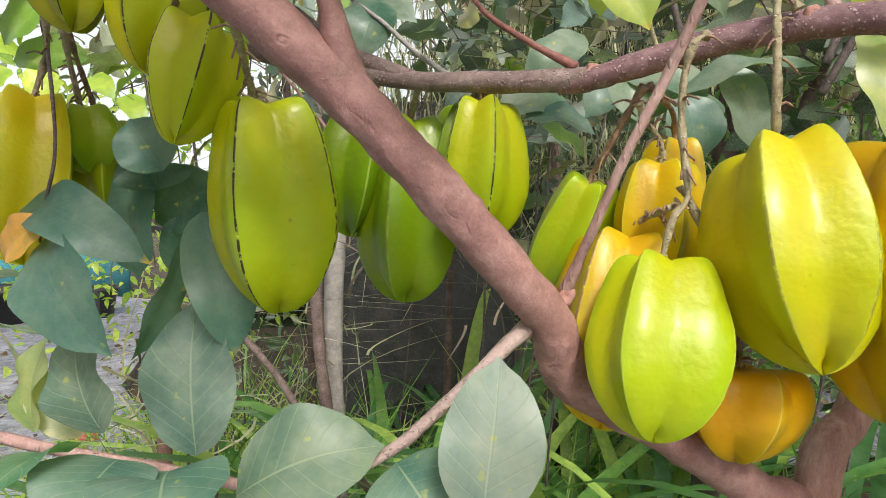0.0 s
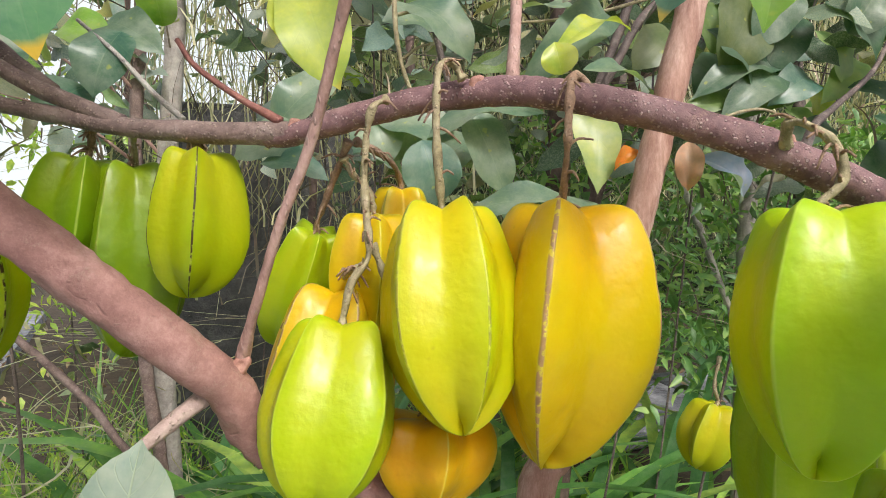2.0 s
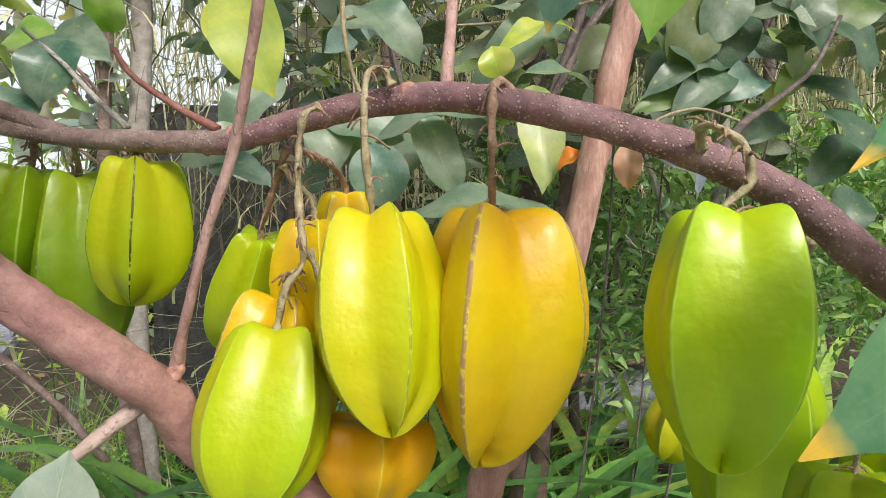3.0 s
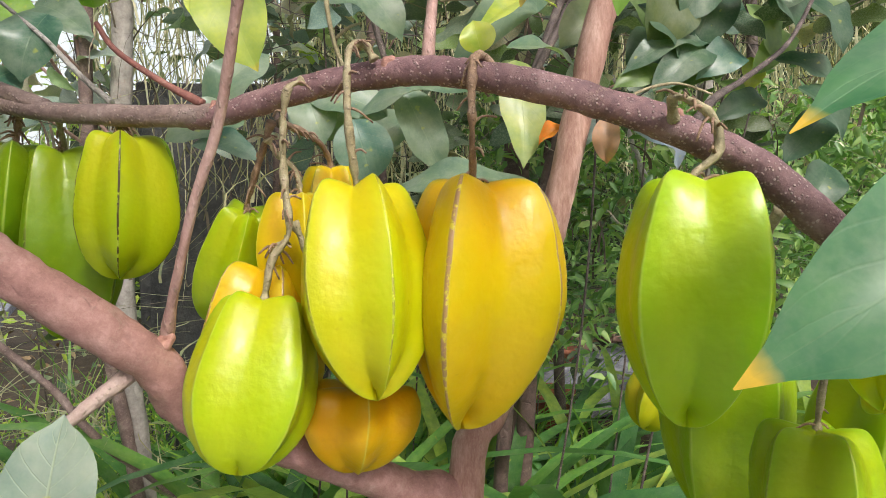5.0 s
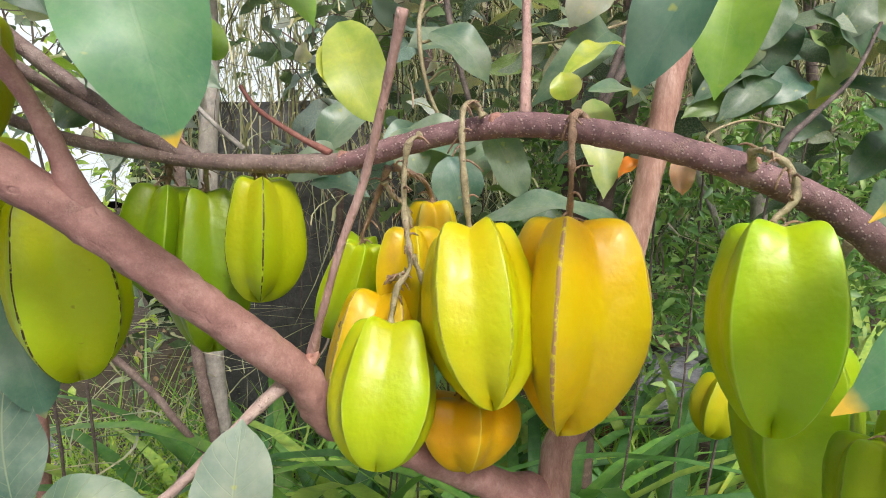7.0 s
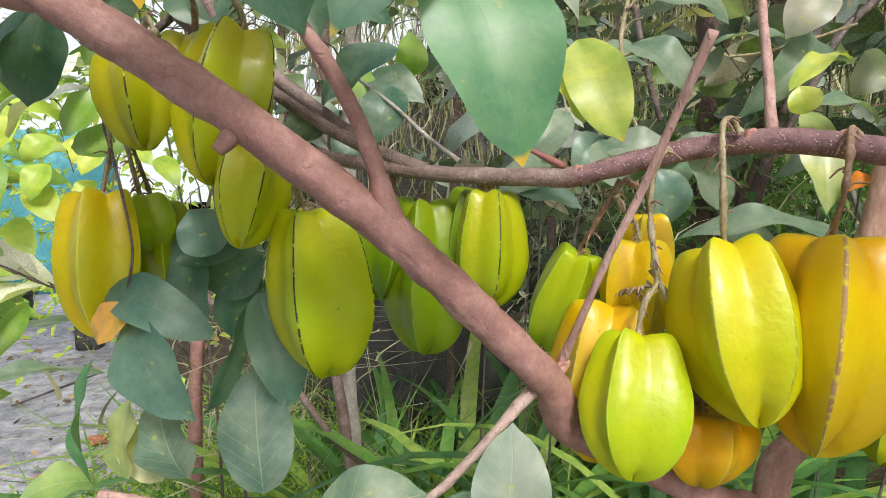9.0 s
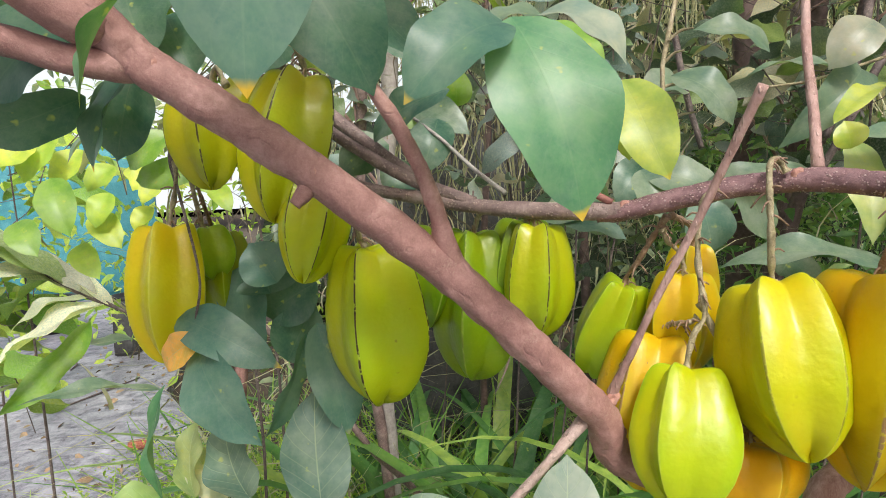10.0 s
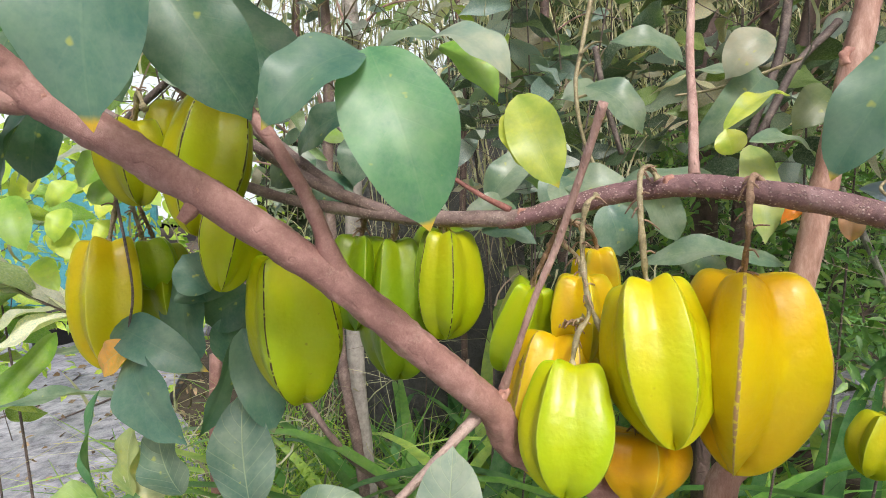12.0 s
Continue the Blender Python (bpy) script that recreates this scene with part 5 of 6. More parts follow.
# unseen leaves added over the branch to shade the fruit below
tree_leaf((-0.220, 0.200, 1.360), (-0.160, 0.170, 1.310), 0.05, (0, -0.35, 0.95), (0.085, 0.195, 0.155), sag=0.1, fold=0.15, ripe=0.0, wave=0.03)
tree_leaf((-0.160, 0.240, 1.380), (-0.090, 0.260, 1.330), 0.05, (0, -0.35, 0.95), (0.085, 0.195, 0.155), sag=0.1, fold=0.15, ripe=0.0, wave=0.03)
tree_leaf((-0.100, 0.220, 1.370), (-0.150, 0.270, 1.320), 0.05, (0, -0.35, 0.95), (0.085, 0.195, 0.155), sag=0.1, fold=0.15, ripe=0.0, wave=0.03)
tree_leaf((-0.200, 0.280, 1.360), (-0.150, 0.330, 1.310), 0.05, (0, -0.35, 0.95), (0.085, 0.195, 0.155), sag=0.1, fold=0.15, ripe=0.0, wave=0.03)
tree_leaf((-0.050, 0.260, 1.380), (0.000, 0.220, 1.330), 0.05, (0, -0.35, 0.95), (0.085, 0.195, 0.155), sag=0.1, fold=0.15, ripe=0.0, wave=0.03)
tree_leaf((-0.270, 0.260, 1.350), (-0.320, 0.310, 1.300), 0.05, (0, -0.35, 0.95), (0.085, 0.195, 0.155), sag=0.1, fold=0.15, ripe=0.0, wave=0.03)
tree_leaf((-0.140, 0.300, 1.350), (-0.200, 0.330, 1.300), 0.05, (0, -0.35, 0.95), (0.085, 0.195, 0.155), sag=0.1, fold=0.15, ripe=0.0, wave=0.03)
tree_leaf((-0.080, 0.180, 1.390), (-0.020, 0.190, 1.340), 0.055, (0, -0.35, 0.95), (0.085, 0.195, 0.155), sag=0.1, fold=0.15, ripe=0.0, wave=0.03)
tree_leaf((-0.240, 0.150, 1.390), (-0.180, 0.180, 1.340), 0.05, (0, -0.35, 0.95), (0.085, 0.195, 0.155), sag=0.1, fold=0.15, ripe=0.0, wave=0.03)

# ---- plants behind ----
leaf_meshes = [finish("leaf", leaf_shape(1.0, w, s, f, 0.06, i * 2.1, 12, 2, 0.8, 0.6), LEAF_DULL) for i, (w, s, f) in enumerate(((0.42, 0.10, 0.35), (0.36, 0.16, 0.25), (0.46, 0.06, 0.5), (0.40, 0.2, 0.3), (0.34, 0.12, 0.7)))]
SHADES = ((0.20, 0.285, 0.29), (0.29, 0.375, 0.38), (0.11, 0.185, 0.18), (0.43, 0.50, 0.50), (0.16, 0.27, 0.12), (0.46, 0.44, 0.36), (0.10, 0.16, 0.14))


def leaf_on(parent, base, way, face, length, rnd, shades=SHADES):
    ob = new("leaf", rnd.choice(leaf_meshes))
    ob.parent = parent
    base = Vector(base)
    ob.matrix_local = Matrix.Translation(-parent.location) @ aim(base, base + Vector(way), face) @ Matrix.Diagonal((length, length, length, 1))
    c = rnd.choice(shades)
    k = rnd.uniform(0.55, 1.5)
    ob.color = (c[0] * k, c[1] * k, c[2] * k, 0.3 if rnd.random() < 0.15 else 0.0)
    return ob


def sapling(at, top, lean, radius, leaves, z0, seed, label, bark_kind=BARK_BROWN, size=(0.06, 0.10), reach=0.16, shades=SHADES):
    rnd = random.Random(seed)
    tree = thing("sapling", at, label, "shrub", "shrubs behind the fruit")
    a, b = Vector(at), Vector((at[0] + lean[0], at[1] + lean[1], top))
    mid = a.lerp(b, 0.5) + Vector((rnd.uniform(-0.09, 0.09), rnd.uniform(0.0, 0.10), 0))
    part("trunk", tube([a, mid, b], [radius, radius * 0.8, radius * 0.35], 9, radius * 0.08, 8, a), bark_kind, tree)
    for i in range(max(3, leaves // 6)):
        z = rnd.uniform(z0, top - 0.03)
        root = a.lerp(b, (z - a.z) / (b.z - a.z))
        ang = rnd.uniform(0, 2 * math.pi)
        end = root + Vector((math.cos(ang), math.sin(ang) * 0.7, rnd.uniform(0.1, 0.8))) * rnd.uniform(0.5, 1.0) * reach * 1.6
        bend = root.lerp(end, 0.5) + Vector((0, 0, -0.02))
        part("twig", tube([root, bend, end], [radius * 0.3, radius * 0.22, 0.001], 5, 0.0, 4, a), BARK_DARK, tree)
        for k in range(6):
            q = root.lerp(end, 0.3 + 0.7 * k / 5)
            side = 1 if k % 2 else -1
            way = Vector((math.cos(ang + side * 1.1), math.sin(ang + side * 1.1), rnd.uniform(-0.9, 0.15)))
            leaf_on(tree, q, way, (rnd.uniform(-1.0, 1.0), rnd.uniform(-1, 0.3), rnd.uniform(-0.1, 1)), rnd.uniform(*size), rnd, shades)
    return tree


def leaf_cloud(name, count, inside, size, material, seed, label, category, slim=0.45):
    """Many loose leaves as one joined mesh, each folded along its midrib."""
    rnd = random.Random(seed)
    verts, faces, uvs = [], [], []
    shape = ((0, 0, 0), (0.3, 0.5, 0.08), (0.36, 0, 0), (0.3, -0.5, 0.08), (0.68, 0.36, 0.05), (0.72, 0, -0.03), (0.68, -0.36, 0.05), (1, 0, -0.12))
    quads = ((0, 2, 1), (0, 3, 2), (1, 2, 5, 4), (2, 3, 6, 5), (4, 5, 7), (5, 6, 7))
    for _ in range(count):
        p = inside(rnd)
        if p is None:
            continue
        m = Euler((rnd.uniform(-1.2, 1.2), rnd.uniform(-0.4, 1.3), rnd.uniform(0, 6.28))).to_matrix()
        k = rnd.uniform(*size)
        n = len(verts)
        for x, y, z in shape:
            verts.append(Vector(p) + m @ Vector((x * k, y * slim * k, z * k)))
        for f in quads:
            faces.append([n + i for i in f])
            uvs += [(shape[i][1] + 0.5, shape[i][0]) for i in f]
    me = bpy.data.meshes.new(name)
    me.from_pydata(verts, [], faces)
    layer = me.uv_layers.new(name="UVMap")
    layer.data.foreach_set("uv", [x for q in uvs for x in q])
    me.polygons.foreach_set("use_smooth", [True] * len(me.polygons))
    me.materials.append(material)
    return tagged(new(name, me), label, category, kind="stuff")


def blades(name, roots, material, seed, length, width, label, category, bend=(0.3, 0.9), up=(0.5, 1.0), steps=5, hang=False):
    """Narrow bent strips growing from (or hanging below) the given places, as one joined mesh."""
    rnd = random.Random(seed)
    verts, faces, uvs = [], [], []
    for p in roots:
        ang, tall, wide = rnd.uniform(0, 6.28), rnd.uniform(*length), rnd.uniform(*width)
        out = Vector((math.cos(ang), math.sin(ang), 0))
        flat = Vector((-math.sin(ang + rnd.uniform(-1, 1)), math.cos(ang), 0))
        curve, rise = rnd.uniform(*bend), rnd.uniform(*up)
        n = len(verts)
        for i in range(steps + 1):
            s = i / steps
            q = Vector(p) + out * tall * curve * s * s + Vector((0, 0, -1 if hang else 1)) * tall * rise * (s - (0 if hang else 0.45 * curve) * s * s)
            q += Vector((noise.noise(q * 6 + Vector((ang, 0, 0))), noise.noise(q * 6 + Vector((0, ang, 0))), 0)) * 0.02
            w = wide * (1 - s) ** 0.6 * 0.5 + 0.0004
            verts += [q - flat * w, q + flat * w]
        for i in range(steps):
            faces.append((n + 2 * i, n + 2 * i + 1, n + 2 * i + 3, n + 2 * i + 2))
            uvs += [(0, i / steps), (1, i / steps), (1, (i + 1) / steps), (0, (i + 1) / steps)]
    me = bpy.data.meshes.new(name)
    me.from_pydata(verts, [], faces)
    layer = me.uv_layers.new(name="UVMap")
    layer.data.foreach_set("uv", [x for q in uvs for x in q])
    me.polygons.foreach_set("use_smooth", [True] * len(me.polygons))
    me.materials.append(material)
    return tagged(new(name, me), label, category, kind="stuff")


def strap_plant(at, count, length, seed, label, width=(0.022, 0.036), lift=1.0, bright=0.45):
    """A clump of long arching strap leaves; lift: how steeply they rise, bright: the share of pale ones, coloured as if
    sunlit.
    """
    rnd = random.Random(seed)
    plant = thing("strap_leaf_plant", at, label, "plant", "strap-leaved clumps")
    for i in range(count):
        ang = 2 * math.pi * i / count + rnd.uniform(-0.4, 0.4)
        tall = rnd.uniform(*length)
        rise, arch = rnd.uniform(0.72, 0.98), rnd.uniform(0.75, 1.25)
        bm = bmesh.new()
        uv = bm.loops.layers.uv.verify()
        out, flat = Vector((math.cos(ang), math.sin(ang), 0)), Vector((-math.sin(ang), math.cos(ang), 0))
        wide = rnd.uniform(*width)
        rows = []
        for j in range(13):
            s = j / 12
            q = out * (0.03 + tall * arch * 0.85 * s ** 1.7) + Vector((0, 0, lift * tall * rise * (s * 1.25 - 0.75 * arch * s ** 2.4)))
            w = 0.5 * wide * min(1.0, 0.6 + 2 * s) * (1 - s ** 3) + 0.0006
            fold = Vector((0, 0, 0.25 * w))
            rows.append([bm.verts.new(q - flat * w + fold), bm.verts.new(q), bm.verts.new(q + flat * w + fold)])
        for j, (a, b) in enumerate(zip(rows, rows[1:])):
            for k in range(2):
                f = bm.faces.new((a[k], a[k + 1], b[k + 1], b[k]))
                for loop, (x, y) in zip(f.loops, ((k / 2, j), (k / 2 + 0.5, j), (k / 2 + 0.5, j + 1), (k / 2, j + 1))):
                    loop[uv].uv = (x, y / 12)
        ob = part("leaf", bm, STRAP, plant)
        g = rnd.uniform(0.75, 1.25)
        # sunlit greens against dark ones: the light is in the leaf colour
        green = rnd.choice(((0.17, 0.38, 0.08, 0), (0.34, 0.52, 0.11, 0.3)) if rnd.random() < bright else ((0.06, 0.18, 0.06, 0), (0.09, 0.25, 0.06, 0)))
        ob.color = (green[0] * g, green[1] * g, green[2] * g, green[3])
    return plant


def pole(name, points, radii, material, label, category, sides=12, rough=0.002, part_name="trunk"):
    tree = thing(name, points[0], label, category)
    part(part_name, tube(points, radii, sides, rough, 8, Vector(points[0])), material, tree)
    if category == "tree":
        rnd = random.Random(int(points[1][0] * 1000))
        line = [q for q in glide(points, radii, 8)[0] if 1.15 < q.z < 1.9]
        for i in range(5):
            root = rnd.choice(line)
            end = root + Vector((rnd.uniform(-0.2, 0.2), rnd.uniform(-0.18, 0.02), rnd.uniform(0.02, 0.2)))
            part("twig", tube([root, root.lerp(end, 0.5) + Vector((0, 0, 0.02)), end], [0.003, 0.0025, 0.0012], 5, 0.0003, 4, Vector(points[0])), BARK_TWIG, tree)
            for k in range(4):
                q = root.lerp(end, 0.35 + 0.2 * k)
                leaf_on(tree, q, (rnd.uniform(-1, 1), rnd.uniform(-0.8, 0.2), rnd.uniform(-0.9, 0.1)), (rnd.uniform(-1, 1), -0.8, rnd.uniform(0, 1)), rnd.uniform(0.04, 0.08), rnd)
    return tree


# pale twin trunks
pole("twin_trunk_tree", [(-0.17, 1.00, 0.0), (-0.187, 1.00, 0.606), (-0.193, 1.00, 0.9), (-0.17, 0.99, 1.2), (-0.15, 1.0, 1.45), (-0.15, 1.0, 1.75), (-0.12, 1.0, 2.6)], [0.018, 0.0165, 0.017, 0.016, 0.015, 0.014, 0.012], BARK_GREY, "slim tree with smooth pale grey trunk", "tree")
pole("twin_trunk_tree", [(-0.18, 0.965, 0.0), (-0.19, 0.97, 0.62), (-0.213, 0.97, 0.9), (-0.215, 0.98, 1.2), (-0.196, 1.0, 1.575), (-0.20, 1.08, 2.6)], [0.012, 0.0105, 0.010, 0.010, 0.009, 0.008], BARK_LIMB, "thin grey-brown trunk beside a thicker one", "tree")
pole("dark_trunk_tree", [(0.48, 1.05, 0.0), (0.497, 1.05, 0.745), (0.509, 1.05, 1.156), (0.519, 1.05, 1.472), (0.54, 1.06, 2.6)], [0.03, 0.026, 0.025, 0.024, 0.02], BARK_BROWN, "straight dark reddish-brown tree trunk", "tree")
pole("leaning_trunk_tree", [(0.44, 0.95, 0.0), (0.496, 0.95, 0.831), (0.542, 0.95, 1.192), (0.58, 0.95, 1.415), (0.64, 0.96, 1.8), (0.75, 1.0, 2.4)], [0.018, 0.016, 0.015, 0.014, 0.013, 0.01], BARK_BROWN, "leaning brown tree trunk", "tree")
pole("leaning_trunk_tree", [(0.36, 0.85, 0.0), (0.42, 0.85, 0.8), (0.464, 0.85, 1.024), (0.532, 0.85, 1.257), (0.591, 0.85, 1.411), (0.72, 0.87, 1.9)], [0.013, 0.012, 0.011, 0.011, 0.010, 0.007], BARK_BROWN, "thin leaning brown tree trunk", "tree")
pole("grey_stem_tree", [(0.84, 0.95, 0.0), (0.841, 0.95, 0.777), (0.837, 0.95, 1.073), (0.844, 0.95, 1.246), (0.86, 0.97, 1.9)], [0.018, 0.016, 0.015, 0.014, 0.012], BARK_GREY, "straight grey-brown stem among green leaves", "tree")
pole("bare_stick", [(0.79, 0.9, 0.9), (0.713, 0.9, 1.079), (0.67, 0.9, 1.178), (0.64, 0.92, 1.3)], [0.006, 0.006, 0.005, 0.004], BARK_GREY, "pale bare stick leaning in the bushes", "stick", 8, part_name="stick")
pole("leaning_stick", [(-0.40, 0.86, 1.02), (-0.281, 0.9, 0.858), (-0.216, 0.9, 0.758), (-0.09, 0.95, 0.55), (0.05, 1.0, 0.0)], [0.005, 0.006, 0.006, 0.007, 0.01], BARK_LIMB, "slanting pale brown stick among the grass", "stick", 8, part_name="stick")
pole("wooden_stake", [(-0.47, 0.90, 0.0), (-0.447, 0.90, 0.70), (-0.425, 0.90, 0.94)], [0.012, 0.012, 0.011], BARK, "reddish-brown wooden stake in the soil", "stake", 6, part_name="stake")
for x, y, r, seed in ((0.0, 1.45, 0.010, 1), (0.30, 1.5, 0.014, 3), (0.78, 1.45, 0.016, 4), (1.15, 1.2, 0.014, 8), (-0.38, 1.6, 0.012, 9)):
    pole("slender_tree", [(x, y, -0.02), (x + 0.02 * math.sin(seed), y, 0.9), (x + 0.06 * math.sin(seed * 2.0), y, 1.6), (x + 0.1 * math.sin(seed * 3.0), y + 0.05, 2.8)], [r, r * 0.95, r * 0.85, r * 0.6], BARK_BROWN if seed % 2 else BARK_DARK, "slender brown stem in the thicket", "tree")

# leafy saplings
# dark set for the right-hand shrubs: their shade is painted into the leaf colour
DEEP = ((0.06, 0.115, 0.07), (0.09, 0.15, 0.09), (0.15, 0.21, 0.15), (0.13, 0.21, 0.06), (0.045, 0.09, 0.05), (0.30, 0.30, 0.20))
# leaf colours with the sun on them painted in
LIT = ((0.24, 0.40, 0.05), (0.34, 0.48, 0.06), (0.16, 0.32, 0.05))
for i, (x, y, lx, top, n, z0) in enumerate(((0.08, 0.72, 0.05, 1.75, 40, 1.15), (0.24, 0.66, 0.05, 1.75, 48, 1.12), (0.42, 0.62, 0.05, 1.8, 54, 1.2), (0.62, 0.68, -0.02, 1.8, 60, 1.23), (-0.08, 1.15, 0.03, 1.9, 20, 1.3), (0.80, 0.62, 0.0, 1.7, 60, 1.0), (0.16, 0.95, 0.0, 2.0, 54, 1.0), (0.36, 1.05, 0.0, 2.0, 54, 1.0), (-0.35, 1.2, 0.0, 2.0, 42, 1.2), (0.70, 1.15, 0.0, 2.0, 60, 0.95), (0.52, 0.50, 0.1, 1.6, 36, 1.24))):
    sapling((x - 0.10, y + 0.16, -0.02), top, (lx + 0.12, -0.14), 0.0022, int(n * (2.2 if x > 0.1 else 3.0)), z0, 20 + i, "thin leafy shrub with large dull green leaves", BARK_DARK, (0.04, 0.09), shades=DEEP if x > 0.3 else SHADES)
# whitish leaf colours imitate the glare of full sun
PALE = ((0.42, 0.47, 0.40), (0.32, 0.44, 0.18), (0.50, 0.54, 0.48), (0.62, 0.64, 0.58), (0.30, 0.45, 0.06))
sapling((-0.38, 0.85, 0.0), 1.75, (0.0, -0.1), 0.003, 120, 1.18, 53, "bright shrub with leaves painted pale as if in strong sun", BARK_DARK, (0.04, 0.085), 0.17, PALE)
sapling((0.0, 1.2, 0.0), 1.8, (0.02, -0.1), 0.003, 60, 1.3, 54, "bright shrub with leaves painted pale as if in strong sun", BARK_DARK, (0.04, 0.08), 0.15, PALE)
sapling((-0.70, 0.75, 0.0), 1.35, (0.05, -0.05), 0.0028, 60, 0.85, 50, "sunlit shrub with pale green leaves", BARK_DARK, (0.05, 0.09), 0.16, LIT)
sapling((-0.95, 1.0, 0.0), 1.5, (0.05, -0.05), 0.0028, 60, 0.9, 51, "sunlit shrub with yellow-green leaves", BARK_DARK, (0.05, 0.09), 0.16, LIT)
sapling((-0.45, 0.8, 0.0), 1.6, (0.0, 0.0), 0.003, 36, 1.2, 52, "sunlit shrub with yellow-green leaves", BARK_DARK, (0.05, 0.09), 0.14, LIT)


def hedge_place(rnd):
    x, y = rnd.uniform(-3.5, 5.5), rnd.uniform(2.0, 4.6)
    if x < -0.25 - 0.28 * y and rnd.random() < 0.82:
        return None
    if x < -0.25 - 0.28 * y:
        return x, y, rnd.uniform(1.6, 4.2)
    z = rnd.uniform(0.0, 1.0) ** 0.8 * 4.2
    if x < 0.05 and z > 1.3 and rnd.random() < 0.55:
        return None
    return x, y, z


leaf_cloud("hedge_leaves", 20000, hedge_place, (0.05, 0.12), LEAF_FAR, 3, "dense dark green hedge leaves behind the garden", "hedge")
leaf_cloud("undergrowth_leaves", 9000, lambda r: (r.uniform(0.42, 1.7), r.uniform(0.8, 1.4), r.uniform(0.8, 1.3)), (0.015, 0.042), LEAF_FERN, 4, "small bright green leaves of the undergrowth", "undergrowth", 0.35)
# weeds in the leaf colour that carries painted sunlight
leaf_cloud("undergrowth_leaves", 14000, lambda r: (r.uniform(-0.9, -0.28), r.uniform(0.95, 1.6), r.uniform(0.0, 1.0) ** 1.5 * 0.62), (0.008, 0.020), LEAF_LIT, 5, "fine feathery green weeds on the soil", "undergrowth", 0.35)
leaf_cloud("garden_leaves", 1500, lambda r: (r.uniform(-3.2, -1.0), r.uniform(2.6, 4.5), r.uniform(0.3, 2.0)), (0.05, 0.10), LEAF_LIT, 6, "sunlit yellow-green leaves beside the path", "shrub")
rnd = random.Random(8)
blades("hanging_vines", [(rnd.uniform(-0.5, 2.5), rnd.uniform(1.5, 2.1), rnd.uniform(1.25, 2.6)) for _ in range(3800)], STRAW, 9, (0.2, 0.6), (0.003, 0.008), "tangle of thin pale hanging stems", "vines", (0.0, 0.7), (0.6, 1.0), 5, True)
blades("grass", [(rnd.uniform(-0.80, 0.75), rnd.uniform(0.75, 1.9), -0.02) for _ in range(3000)], GRASS, 10, (0.4, 1.0), (0.007, 0.019), "long green grass growing in the bed", "grass")
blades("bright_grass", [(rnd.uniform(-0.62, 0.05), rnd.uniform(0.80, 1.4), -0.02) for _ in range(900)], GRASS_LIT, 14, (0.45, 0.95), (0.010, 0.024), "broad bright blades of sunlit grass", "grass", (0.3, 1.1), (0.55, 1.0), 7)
blades("dry_stems", [(rnd.uniform(-0.7, -0.15), rnd.uniform(0.85, 1.3), rnd.uniform(0.45, 0.95)) for _ in range(150)], STRAW, 15, (0.12, 0.4), (0.003, 0.007), "curling pale dry stems over the grass", "stems", (0.3, 1.6), (-0.4, 0.8), 7)
blades("dry_grass", [(rnd.uniform(-0.70, -0.1), rnd.uniform(0.9, 1.9), -0.02) for _ in range(1500)], STRAW, 12, (0.3, 0.95), (0.002, 0.007), "tangle of dry straw-coloured grass", "grass", (0.2, 1.0), (0.5, 1.0))
for i, (x, y, n, lo, hi) in enumerate(((-0.06, 0.85, 18, 1.0, 1.35), (-0.34, 0.98, 9, 0.8, 1.2), (0.10, 0.75, 18, 0.95, 1.3), (0.0, 1.15, 20, 1.05, 1.45), (0.25, 1.0, 20, 1.0, 1.35), (0.02, 0.95, 18, 0.8, 1.15), (-0.10, 0.80, 16, 0.65, 0.95), (0.03, 0.78, 16, 0.6, 0.9), (0.16, 0.74, 14, 0.6, 0.85), (0.20, 0.80, 20, 0.75, 1.1), (0.40, 0.84, 22, 0.8, 1.1), (0.62, 0.9, 20, 0.75, 1.05), (0.12, 1.2, 20, 0.8, 1.15), (0.36, 1.25, 20, 0.8, 1.15), (0.62, 1.3, 16, 0.75, 1.0), (-0.12, 1.2, 12, 0.7, 1.05), (0.92, 1.15, 16, 0.65, 0.9))):
    strap_plant((x, y, -0.02), n, (lo, hi), 60 + i, "clump of long glossy arching strap leaves", (0.026, 0.046))
blades("pale_twigs", [(rnd.uniform(-0.6, 1.0), rnd.uniform(0.62, 1.3), rnd.uniform(1.05, 1.7)) for _ in range(420)], STRAW, 17, (0.08, 0.26), (0.0015, 0.004), "thin pale bare twigs among the leaves", "twigs", (0.2, 1.2), (-0.3, 0.9), 5)
blades("dry_twigs", [(rnd.uniform(-0.6, 1.3), rnd.uniform(0.7, 1.6), rnd.uniform(0.9, 1.7)) for _ in range(1300)], TWIGGY, 11, (0.10, 0.4), (0.0015, 0.004), "thin bare brown twigs between the shrubs", "twigs", (0.2, 1.2), (-0.3, 0.9), 5)

# dark sheet behind the hedge leaves, coloured as their shaded inside
bm = bmesh.new()
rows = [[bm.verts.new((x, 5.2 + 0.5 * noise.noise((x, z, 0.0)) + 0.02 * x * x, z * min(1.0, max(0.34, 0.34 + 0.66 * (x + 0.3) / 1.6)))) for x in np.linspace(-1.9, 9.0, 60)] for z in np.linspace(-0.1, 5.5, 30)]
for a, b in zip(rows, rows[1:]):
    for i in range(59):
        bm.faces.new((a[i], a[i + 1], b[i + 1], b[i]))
tagged(part("backdrop", bm, HEDGE), "dark green sheet standing for the shaded depth of a distant hedge", "hedge", kind="structure")
slab("stone_block", (0.62, 0.4, 1.45), (-0.10, 1.95, 0.70), 8, STONE, "dark weathered stone block behind the tree", "stone", 0.03)
